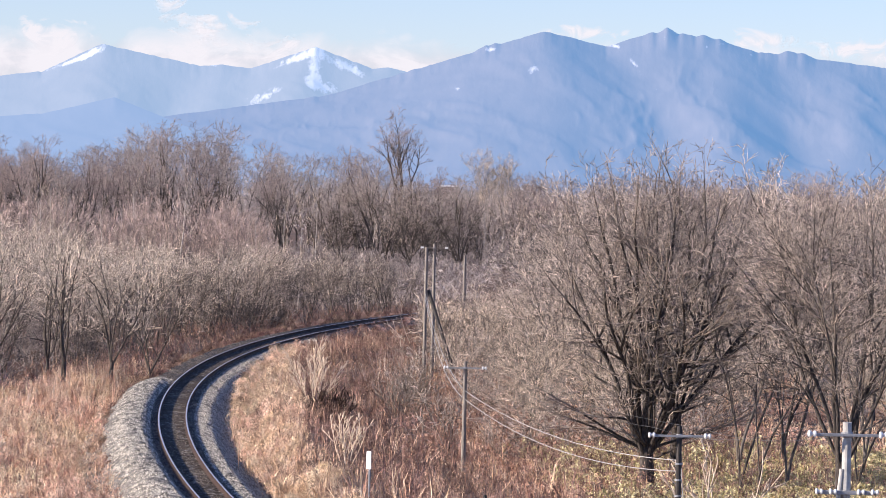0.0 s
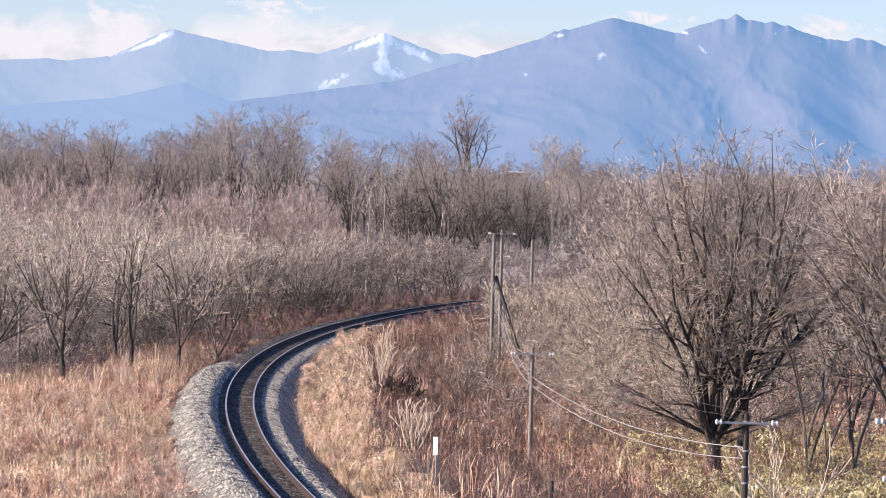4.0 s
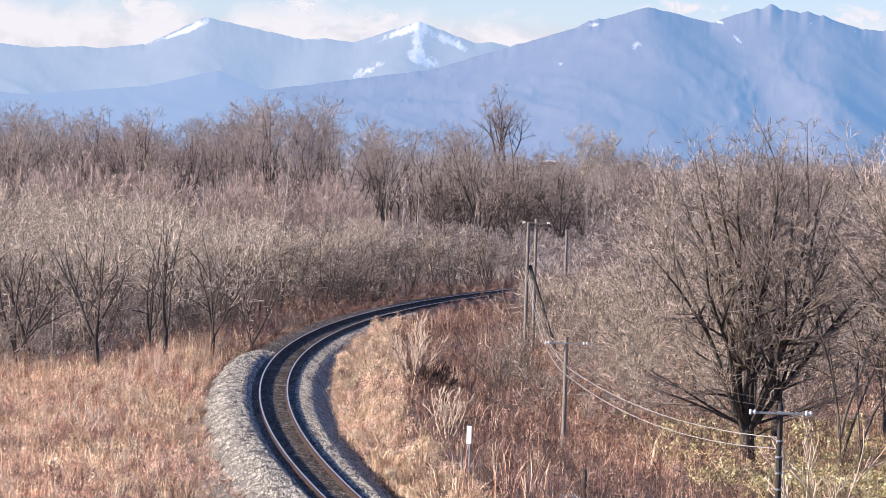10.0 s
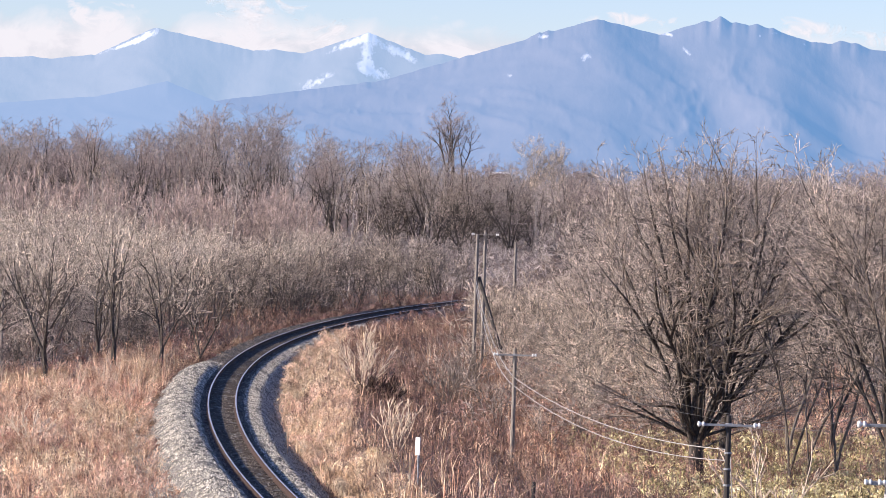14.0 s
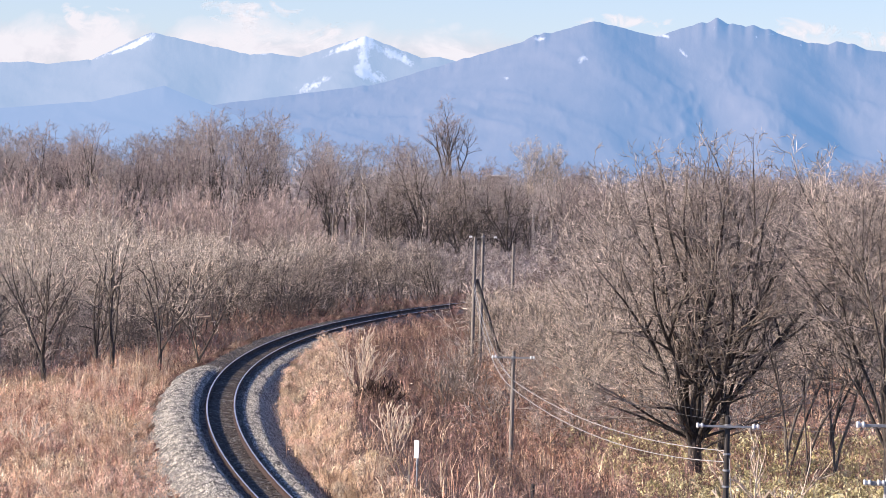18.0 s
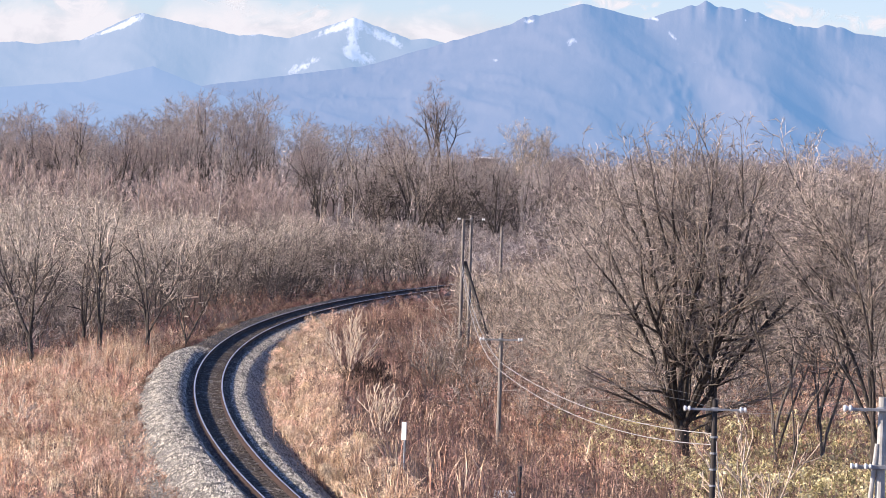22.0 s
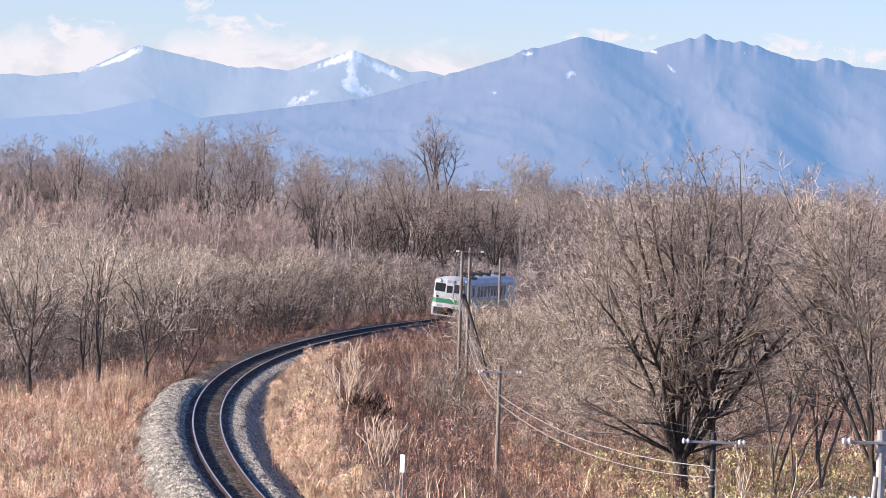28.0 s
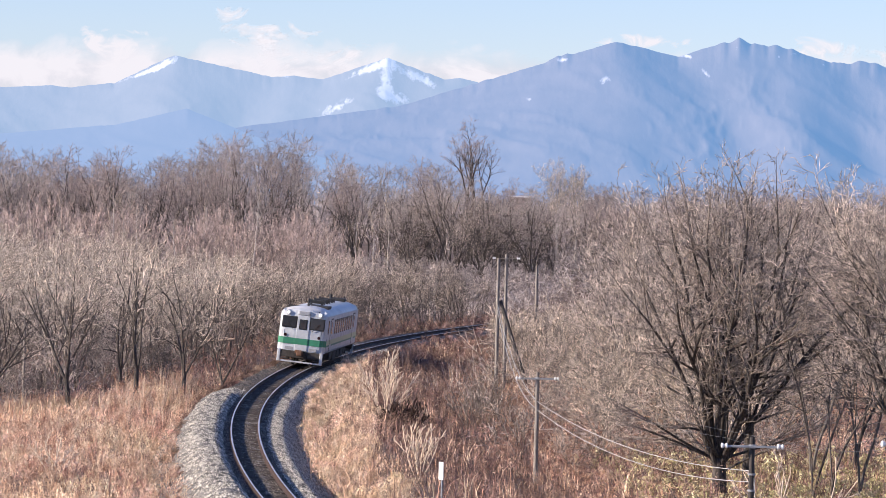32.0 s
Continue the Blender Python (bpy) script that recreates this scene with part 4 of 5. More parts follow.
# dark limbs, and darker twigs on one model, paint the bend's shade
shaded = [tree("shaded_thicket_tree", arbor(90 + k, 6.2, (4, 5)[k], 0.06, 0.70, 0.04, (0.36, 0.27, 0.23), (0.26, 0.48), (28, 60), 0.02, 0.11, 0.0160, 0.35, (0.2, 0.55), 1.6, 0.15, 0.2, 3, 0.9), BARK_DARK, (TWIG_DARK, TWIG_TAN)[k], "bare thicket tree crowding the far bend, darkened for shade", "tree", "thicket outside the curve", 4, True, True, BARK_DARK) for k in range(2)]
set_out(shaded, scatter(29, 34, -14, 24, 262, 345, lambda x, y, off, s: -15 < off < -5.5, 1.9), 30, (0.75, 1.05))

edge_brush = [tree("thicket_brush", arbor(190 + k, 2.6, 7, 0.04, 1.0, 0.022, (0.22, 0.18, 0.16), (0.3, 0.55), (28, 65), 0.005, 0.14, 0.0125, 0.25, (0.15, 0.4), 1.3, 0.1, 0.2, 2, 0.9), BARK_DARK, (TWIG_TAN, TWIG_DARK)[k], "low tangled bare brush at the thicket's foot", "bush", "brush at the thicket's foot", 3, True, True, BARK_LIMB) for k in range(2)]
set_out(edge_brush, scatter(191, 55, -34, 20, 170, 300, lambda x, y, off, s: -16 < off < (-5.5 if y > 200 else -8.5) and x > -0.15 * y and (y > 184 or x < -15), 1.3), 192, (0.7, 1.15))

# reddish saplings and birches behind the thicket, then tall woods
red = [tree("russet_sapling", grow(100 + k, 8.0, 6, 0.26, 0.03, 0.006, (9, 13, 0), (0.36, 0.5, 0.4), (30, 36, 40), (0.06, 0.08, 0.06), 0.10, 0.020, (0.15, 0.2, 0.2), FAR_CUTS), BARK_GREY, TWIG_RED, "upright reddish bare saplings in a clump", "tree", "sapling belt behind the thicket", 3, True) for k in range(3)]
set_out(red, scatter(15, 90, -90, 40, 325, 500, lambda x, y, off, s: off < -9 and -0.17 * y < x < -0.022 * y, 3.0), 16, (0.85, 1.2), size_at=lambda x, y: 1.0 if x < -0.03 * y else 0.75)
birch = [tree("white_birch", grow(110 + k, 9.0, 1, 0.10, 0.02, 0.010, (9, 6, 0), (0.28, 0.45, 0.4), (32, 40, 40), (0.04, 0.08, 0.05), 0.06, 0.016, (0.3, 0.2, 0.2), FAR_CUTS), BARK_PALE, TWIG_PALE, "slender white-stemmed bare birch", "tree", "birches behind the thicket", 5) for k in range(2)]
set_out(birch, scatter(21, 24, -70, 10, 330, 420, lambda x, y, off, s: off < -12 and -0.17 * y < x < 0.0, 5.0), 22, (1.0, 1.3))
tall = [tree("tall_woodland_tree", arbor(120 + k, 16.6, (4, 5, 3, 5)[k], 0.22, 0.52, 0.11, (0.6, 0.42, 0.30), (0.22, 0.42), (28, 58), 0.020, 0.09, 0.017, 0.5, (0.4, 0.75), 1.9, 0.2, 0.20, 3, 0.8, 0, 0.55), BARK_DARK, TWIG_MAUVE if k % 2 else TWIG_FAR, "tall bare tree in the far wood", "tree", "far woods", 4, True, True, BARK_DARK) for k in range(4)]


def wood_height(x, y):
    """How tall the far wood stands, by its bearing: higher in two swells, lower between them and behind the curve."""
    return float(np.interp(x / y, (-0.105, -0.070, -0.060, -0.030, -0.022, -0.012, 0.004, 0.012), (0.99, 0.99, 1.14, 1.14, 0.92, 0.92, 0.90, 0.80)))


set_out(tall, scatter(17, 205, -120, 105, 500, 690, lambda x, y, off, s: -0.165 * y < x < 0.145 * y and abs(off) > 8 and (y > 590 or x < -0.022 * y or x > 0.03 * y), 4.0), 18, (0.82, 1.10), size_at=wood_height)
dusky = [tree("dusky_wood_tree", arbor(140 + k, 11.2, (4, 3)[k], 0.08, 0.62, 0.13, (0.52, 0.36, 0.27), (0.24, 0.46), (30, 64), 0.010, 0.11, 0.014, 0.5, (0.4, 0.7), 2.4, 0.05, 0.25, 3, 0.8, 0, 0.4), BARK_DARK, (TWIG_FAR, TWIG_ELM)[k], "dark spreading bare tree at the wood's edge", "tree", "dark trees at the wood's edge", 4, True, True, BARK_DARK) for k in range(2)]
set_out(dusky, scatter(141, 26, -16, 26, 560, 650, lambda x, y, off, s: -0.020 * y < x < 0.034 * y and abs(off) > 6, 3.4), 142, (0.8, 1.15))
stand(tree("lone_tall_tree", arbor(131, 23.6, 6, 0.42, 0.85, 0.23, (0.40, 0.27, 0.20), (0.14, 0.24), (28, 66), 0.03, 0.10, 0.017, 0.4, (0.4, 0.75), 2.4, 0.50, 0.22, 3, 1.0, 0, 0.7), BARK_DARK, TWIG_MAUVE, "tall lone tree with open limbs and tufted reddish twigs", "tree", "", 6, True, True), 4.9, 640.0, 20)
poplar = tree("pale_tall_tree", arbor(133, 17.6, 5, 0.40, 0.50, 0.09, (0.42, 0.26, 0.2), (0.20, 0.40), (25, 52), 0.03, 0.06, 0.014, 0.4, (0.4, 0.7), 2.0, 0.2, 0.22, 3, 0.8, 0, 0.55), BARK_PALE, TWIG_PALE, "tall pale-stemmed bare tree rising over the wood", "tree", "pale tall trees", 6, True)
stand(poplar, 18.6, 610.0)
other = copy_thing(poplar, pose(0, 0, 0))
stand(other, 21.6, 615.0, 130, 0.95)


# ---- dry grass ----
def blades(seed, spots, heights, width, bend, head=0.0):
    """Blades of grass as thin bent strips that end in a point, wider near the tip where they carry a feathery head."""
    rng = np.random.default_rng(seed)
    p = np.repeat(np.asarray(spots, float), 12, axis=0)
    n = len(p)
    tuft = np.repeat(rng.uniform(0.65, 1.25, len(spots)), 12)
    turn, reach = rng.uniform(0, 2 * np.pi, n), np.abs(rng.normal(0, 0.16, n))
    p = p + np.stack((np.cos(turn), np.sin(turn)), 1) * reach[:, None]
    z = ground_z_many(p)
    h = tuft * rng.uniform(*heights, n) * (1 + 0.3 * waves(p[:, 0], p[:, 1], 0.12, 1.3))
    ang, face = turn + rng.normal(0, 0.6, n), rng.uniform(0, np.pi, n)
    lean = np.abs(rng.normal(0, bend, n)) * h
    dx, dy = np.cos(ang) * lean, np.sin(ang) * lean
    wx, wy = np.cos(face), np.sin(face)
    w = width * rng.uniform(0.6, 1.4, n)
    rows = [(0.0, 0.0, -0.5, 1.0), (0.0, 0.0, 0.5, 1.0), (0.66, 0.42, 0.5, 1.0 + head), (0.66, 0.42, -0.5, 1.0 + head), (1.0, 1.0, 0.0, 0.0)]
    verts = np.empty((n, 5, 3))
    for k, (up, out, sgn, wide) in enumerate(rows):
        verts[:, k, 0] = p[:, 0] + dx * out + sgn * w * wide * wx
        verts[:, k, 1] = p[:, 1] + dy * out + sgn * w * wide * wy
        verts[:, k, 2] = z + h * up * (1 - 0.25 * np.minimum(1, (lean / h) ** 2) * out) - 0.03
    base = (np.arange(n) * 5)[:, None]
    loops = (base + np.array([[0, 1, 2, 3, 3, 2, 4]])).reshape(-1)
    return mesh_of("grass", verts.reshape(-1, 3), loops, np.tile([4, 3], n))


def flecks(seed, spots, per, tall, size, droop=0.4, slim=(0.22, 0.42), spread=0.17):
    """The leaf, flower and seed-head bits of dead weeds: slips of many directions that fill each plant's upper part."""
    rng = np.random.default_rng(seed)
    plants = np.asarray(spots, float)
    m = len(plants)
    z0 = np.repeat(ground_z_many(plants), per)
    h = np.repeat(rng.uniform(*tall, m) * (1 + 0.3 * waves(plants[:, 0], plants[:, 1], 0.12, 1.3) + 0.4 * waves(plants[:, 0] * 1.9, plants[:, 1] * 0.5, 0.45, 0.7)), per)
    p = np.repeat(plants, per, axis=0)
    n = len(p)
    up = 1 - np.abs(rng.normal(0, 0.36, n))
    up = np.clip(up, 0.05, 1.05)
    turn, reach = rng.uniform(0, 2 * np.pi, n), np.abs(rng.normal(0, spread, n)) * (1.25 - 0.5 * up)
    c = np.stack((p[:, 0] + np.cos(turn) * reach, p[:, 1] + np.sin(turn) * reach, z0 + h * up), 1)
    d = rng.normal(0, 1, (n, 3)) + np.array([0, 0, droop])
    d /= np.linalg.norm(d, axis=1)[:, None]
    w = np.cross(d, rng.normal(0, 1, (n, 3)))
    w /= np.linalg.norm(w, axis=1)[:, None]
    length, wide = rng.uniform(*size, n)[:, None], rng.uniform(*slim, n)[:, None]
    v = np.stack((c - d * length / 2 - w * length * wide / 2, c - d * length / 2 + w * length * wide / 2, c + d * length / 2), 1)
    return mesh_of("flecks", v.reshape(-1, 3), np.arange(n * 3), np.full(n, 3))


def ground_z_many(p):
    """What a plant at each spot is rooted in: the earth, or the ballast where that lies higher."""
    off, s = beside(p[:, 0], p[:, 1])
    up = ballast_up(off, s)
    return np.maximum(ground_z(p[:, 0], p[:, 1]), np.where(np.abs(off) < 3.4, fall(p[:, 1]) + up - 0.04, -99))


def field(seed, count, x0, x1, y0, y1, keep):
    rng = np.random.default_rng(seed)
    p = np.stack((rng.uniform(x0, x1, count), rng.uniform(y0, y1, count)), 1)
    off, s = (np.concatenate(c) for c in zip(*[beside(c[:, 0], c[:, 1]) for c in np.array_split(p, max(1, count // 4000))]))
    return p[keep(p[:, 0], p[:, 1], off, s, rng.random(count))]


def along(seed, count, s0, s1, near, far):
    """Spots in a strip beside the track, crowding towards its near edge, whose line wavers."""
    rng = np.random.default_rng(seed)
    s = rng.uniform(s0, s1, count)
    near, far = (np.interp(s, [a for a, b in e], [b for a, b in e]) for e in (near, far))
    off = near + (far - near) * rng.random(count) ** 1.7
    p = on_track(s, 0.0, 0.0)
    th = np.interp(s, S, TH)
    x, y = p[:, 0] + off * np.cos(th), p[:, 1] - off * np.sin(th)
    off = off + 0.22 * np.sign(off) * waves(x, y, 0.7, 2.0)
    return np.stack((p[:, 0] + off * np.cos(th), p[:, 1] - off * np.sin(th)), 1)


def in_view(x, y):
    return (x > -0.17 * y - 2) & (x < 0.15 * y + 2)


HOLLOW = (-1.9, 161.0)
def left_bank(x, y, o, s, r):
    return (o < -2.75) & (o > -24) & in_view(x, y) & ((y < 178) | (o > -7))


def right_slope(x, y, o, s, r):
    return (o > 2.75) & (o < 24) & in_view(x, y) & ((x - HOLLOW[0]) ** 2 + ((y - HOLLOW[1]) / 2) ** 2 > 0.7)


def ballast_edge(x, y, o, s, r):
    return (o > 2.55) & (o < 8.5) & (r < np.exp(-(o - 2.55) / 1.25)) & in_view(x, y)


def under_trees(x, y, o, s, r):
    return (o > 12.5) & in_view(x, y) & (r < np.clip((o - 12.5) / 5, 0, 0.9) * np.clip(1.0 - (y - 122) / 9, 0.22, 1) * np.clip(1.1 + 0.7 * patch(x, y), 0.5, 1))


def patch(x, y):
    """Broad patches of one kind of weed in another, -1 to 1."""
    return np.clip(waves(x, y, 0.33, 0.4) * 1.1 + waves(x, y, 0.9, 2.2) * 0.6, -1, 1)


def russet(x, y, o, s, r):
    return right_slope(x, y, o, s, r) & (r < (0.75 + 0.5 * patch(x, y)) * np.clip((o - 3.0) / 1.5, 0.08, 1))


def tawny(x, y, o, s, r):
    return right_slope(x, y, o, s, r) & (r < 0.02 - 0.55 * patch(x, y)) & (o < 14)


GRASSES = [
    ("dry_grass", "tall dry tan grass on the bank outside the curve", GRASS_TAN, blades(1, field(1, 3888, -30, 0, 95, 215, left_bank), (0.35, 1.0), 0.010, 0.5, 0.5)),
    ("seed_heads", "feathery tan seed heads of the bank's dry grass", GRASS_TAN, flecks(31, field(31, 16200, -30, 0, 95, 215, left_bank), 52, (0.4, 1.0), (0.05, 0.16), 1.1, (0.09, 0.18))),
    ("bank_weeds", "russet dead weeds in patches on the grassy bank", GRASS_RED, flecks(47, field(47, 9000, -30, 0, 95, 190, lambda x, y, o, s, r: left_bank(x, y, o, s, r) & (r < 0.1 + 0.9 * patch(x + 7, y))), 38, (0.35, 1.0), (0.05, 0.16), 1.1, (0.09, 0.18))),
    ("bank_reeds", "tall tan reeds with feathery heads on the bank's crest", GRASS_TAN, blades(48, field(48, 5000, -30, 0, 160, 196, lambda x, y, o, s, r: left_bank(x, y, o, s, r) & (o > -14) & (r < 0.16)), (0.7, 1.5), 0.009, 0.35, 1.0)),
    ("dry_weeds", "russet dead weeds on the slope inside the curve", GRASS_RED, blades(2, field(2, 5616, -10, 24, 95, 280, russet), (0.4, 1.4), 0.010, 0.45, 0.2)),
    ("weed_heads", "russet withered leaves and heads of the dead weeds", GRASS_RED, flecks(32, field(32, 15120, -10, 24, 95, 280, russet), 34, (0.4, 1.2), (0.05, 0.19), 0.8, (0.10, 0.24))),
    ("tawny_stalks", "tawny dead stalks among the russet weeds", GRASS_TAN, blades(42, field(42, 3888, -10, 24, 95, 280, tawny), (0.5, 1.5), 0.014, 0.6, 0.5)),
    ("tawny_heads", "tawny seed heads among the russet weeds", GRASS_TAN, flecks(43, field(43, 6480, -10, 24, 95, 280, tawny), 28, (0.5, 1.2), (0.05, 0.16), 1.0, (0.12, 0.26))),
    ("straw_grass", "pale straw grass along the ballast edge", GRASS_STRAW, blades(3, field(3, 3780, -10, 10, 95, 280, ballast_edge), (0.35, 1.1), 0.018, 0.5, 0.7)),
    ("straw_heads", "pale straw seed heads along the ballast edge", GRASS_STRAW, flecks(33, along(33, 3300, -108, 30, [(-108, 2.75), (30, 2.5)], [(-108, 4.0), (-65, 4.6), (-40, 5.8), (-10, 4.6), (30, 3.6)]), 52, (0.45, 1.25), (0.05, 0.16), 1.1, (0.10, 0.20))),
    ("verge_grass", "reddish dry grass along the thicket edge", GRASS_RED, flecks(37, field(37, 9000, -30, 30, 190, 340, lambda x, y, o, s, r: (o < -2.6) & (o > -9) & in_view(x, y)), 16, (0.5, 1.4), (0.12, 0.42), 2.2, (0.07, 0.14))),
    # dense russet weeds whose dark colour also stands for shadow on the ballast toe
    ("edge_weeds", "dead weeds overhanging the outer ballast edge, dark for its shade", GRASS_RED, flecks(39, along(39, 2700, -110, 150, [(-110, -2.75), (-24, -2.6), (-8, -1.75), (150, -1.65)], [(-110, -3.5), (-24, -3.4), (-8, -3.6), (150, -4.0)]), 30, (0.3, 0.85), (0.06, 0.22), 1.2, (0.12, 0.26))),
    ("inner_edge_weeds", "russet dead weeds crowding the inner ballast edge of the bend", GRASS_RED, flecks(44, along(44, 1800, -22, 140, [(-22, 2.6), (30, 2.1), (140, 1.7)], [(-22, 4.2), (140, 4.5)]), 30, (0.4, 1.0), (0.06, 0.22), 1.4, (0.10, 0.22))),
    ("bamboo_grass", "low yellow-green bamboo grass under the trees", SASA, flecks(34, field(34, 17000, 3, 26, 96, 150, under_trees), 28, (0.35, 0.85), (0.08, 0.21), -0.2)),
    ("field_grass", "dry tan grass and stalks under the bare trees", GRASS_TAN, blades(6, field(6, 2376, 3, 40, 95, 260, lambda x, y, o, s, r: (o > 10) & (x < 0.16 * y) & (r < 0.8)), (0.3, 0.8), 0.012, 0.5, 0.3)),
    ("field_weeds", "tan dead weeds under the bare trees", GRASS_TAN, flecks(46, field(46, 12000, 4, 36, 124, 235, lambda x, y, o, s, r: (o > 11) & (x < 0.15 * y) & (r < 0.75 + 0.4 * patch(x, y))), 20, (0.2, 0.6), (0.06, 0.2), 1.0, (0.12, 0.26))),
    ("undergrowth", "tangled grey-brown brush under the bare woods", TWIG_TAN, blades(7, field(7, 4200, -60, 60, 195, 420, lambda x, y, o, s, r: ((o > 8) | (o < -16)) & in_view(x, y)), (0.5, 1.8), 0.014, 0.6, 0.0)),
    ("thicket_floor", "low russet undergrowth between the thicket stems", GRASS_RED, flecks(40, field(40, 7000, -60, 40, 186, 345, lambda x, y, o, s, r: (o < -7) & (o > -22) & in_view(x, y)), 14, (0.4, 1.2), (0.12, 0.45), 2.0, (0.06, 0.14))),
    ("far_undergrowth", "russet brush on the floor of the far woods", TWIG_FAR, flecks(35, field(35, 2600, -140, 130, 400, 760, lambda x, y, o, s, r: (np.abs(o) > 7) & in_view(x, y) & ((x < -0.022 * y) | (x > 0.03 * y))), 34, (2.0, 4.5), (0.7, 1.8), 0.9, (0.04, 0.08), 0.9)),
    ("low_undergrowth", "low tan brush before the dark far trees", TWIG_FAR, flecks(37, field(37, 1100, -20, 26, 380, 700, lambda x, y, o, s, r: (np.abs(o) > 7) & (x > -0.022 * y) & (x < 0.03 * y)), 34, (0.8, 2.3), (0.5, 1.4), 0.9, (0.03, 0.06), 0.9)),
    ("far_wood", "brown leafless wood stretching to the foot of the hills", TWIG_FAR, flecks(36, field(36, 3400, -320, 300, 700, 2000, lambda x, y, o, s, r: in_view(x, y)), 44, (7.0, 12.5), (1.4, 3.2), 0.7, (0.05, 0.10), 1.8)),
]
# added slips fill the hollow, its shadow put into their colour
GRASSES.append(("brush_pile", "near-black brush added to give a hollow its shade", HOLLOW_SHADE, flecks(38, [(HOLLOW[0] + 0.45 * math.sin(k * 2.4) * (k / 22) ** 0.5, HOLLOW[1] + 1.6 * math.cos(k * 2.4) * (k / 22) ** 0.5) for k in range(22)], 40, (0.3, 0.8), (0.06, 0.2), 0.2, (0.12, 0.3), 0.22)))
for name, label, mat, me in GRASSES:
    tagged(part(name, me, mat), label, "grass", kind="stuff")

def dead_shrub(seed, tall, stems, x, y, label, lean=0.5, mat=STEM_PALE, thick=0.011):
    stand(tree("bare_shrub", grow(seed, tall, stems, lean, 0.02, thick, (5, 3, 0), (0.42, 0.45, 0.4), (30, 36, 40), (0.05, 0.08, 0.05), 0.07, 0.017, (0.3, 0.3, 0.2), (6, 4, 3, 1)), mat, mat, label, "shrub", "bare shrubs in the weeds"), x, y)


dead_shrub(151, 2.7, 11, -2.35, 166.5, "bare shrub with pale bleached stems among the weeds", 0.75, STEM_PALE, 0.013)
dead_shrub(152, 1.9, 7, -0.6, 128.0, "small bleached shrub in the russet weeds")
dead_shrub(153, 3.6, 5, 9.1, 98.0, "sparse pale sapling with long arching stems", 0.7)
dead_shrub(154, 2.0, 12, 1.4, 172.0, "spreading bare shrub of brown stems", 0.8, BARK_MID)
dead_shrub(155, 2.2, 12, 2.4, 180.0, "spreading bare shrub of brown stems", 0.8, BARK_MID)
dead_shrub(156, 1.5, 6, -13.0, 128.0, "fallen pale stems in the dry grass", 1.2)
# two added shrubs, coloured near black to deepen the hollow's shade
dead_shrub(157, 1.2, 14, HOLLOW[0], HOLLOW[1], "near-black shrub added to give a hollow its shade", 0.8, HOLLOW_SHADE)
dead_shrub(158, 1.4, 14, HOLLOW[0] + 0.7, HOLLOW[1] + 0.4, "near-black shrub added to give a hollow its shade", 0.8, HOLLOW_SHADE)


# ---- poles and wires ----
def insulator(parent, at, size):
    """A white glazed knob of two beads, lying along the crossarm."""
    rows = [(0.02, -0.10), (0.06, -0.09), (0.075, -0.06), (0.06, -0.025), (0.035, -0.01), (0.035, 0.01), (0.06, 0.025), (0.07, 0.055), (0.05, 0.085), (0.0, 0.09)]
    part("insulator", lathe(bmesh.new(), [(r * size, z * size) for r, z in rows], Matrix.Translation(at) @ Matrix.Rotation(radians(90), 4, "Y")), CERAMIC, parent, "white insulator")


def line_pole(x, y, top, arm, mat, label, turn=0.0, lean=0.0, radius=0.09, arm_mat=None, low_arm=0.0):
    base = float(ground_z(np.array([x]), np.array([y]))[0]) - 0.1
    t = tagged(new("line_pole"), label, "pole", "line-side poles")
    t.matrix_basis = pose(x, y, base, 0, lean, turn)
    h = top - base
    part("shaft", rod(bmesh.new(), (0, 0, 0), (0, 0, h), radius * 1.15, radius * 0.85, 12), mat, t)
    if arm:
        z = h - 0.24
        part("crossarm", box(bmesh.new(), -arm / 2, arm / 2, -radius - 0.075, -radius + 0.005, z - 0.028, z + 0.028, 0.008), arm_mat or POLE_WOOD, t)
        part("band", lathe(bmesh.new(), [(radius * 1.0, z - 0.05), (radius * 1.12, z - 0.045), (radius * 1.12, z + 0.045), (radius * 1.0, z + 0.05)], Matrix.Identity(4)), GALV, t)
        for sx in (-1, 1):
            insulator(t, (sx * (arm / 2 + 0.02), -radius - 0.05, z + 0.015), 0.95)
    if low_arm:
        z = h - 1.35
        part("lower_crossarm", box(bmesh.new(), -low_arm / 2, low_arm / 2, -radius - 0.075, -radius + 0.005, z - 0.04, z + 0.04, 0.01), GALV, t)
        for sx in (-0.9, -0.45, 0.45, 0.9):
            insulator(t, (sx * low_arm / 2, -radius - 0.10, z + 0.02), 0.8)
    return t


def sag_wire(name, p, q, sag, r, mat, label):
    """One round wire that hangs between two points."""
    p, q = np.array(p, float), np.array(q, float)
    k = np.linspace(0, 1, 25)[:, None]
    mid = p + (q - p) * k - np.array([0, 0, 4 * sag]) * k * (1 - k)
    along = np.gradient(mid, axis=0)
    along /= np.linalg.norm(along, axis=1)[:, None]
    side = np.cross(along, (0, 0, 1))
    side /= np.linalg.norm(side, axis=1)[:, None]
    over = np.cross(side, along)
    a = np.arange(6) * math.pi / 3
    v = mid[:, None, :] + r * (np.cos(a)[None, :, None] * side[:, None, :] + np.sin(a)[None, :, None] * over[:, None, :])
    i, c = (g.ravel() for g in np.meshgrid(np.arange(24) * 6, np.arange(6), indexing="ij"))
    n = (c + 1) % 6
    me = mesh_of(name, v.reshape(-1, 3), np.stack((i + c, i + n, i + 6 + n, i + 6 + c), 1).ravel(), np.full(len(i), 4), True)
    tagged(part(name, me, mat), label, "wire", "line-side wires")


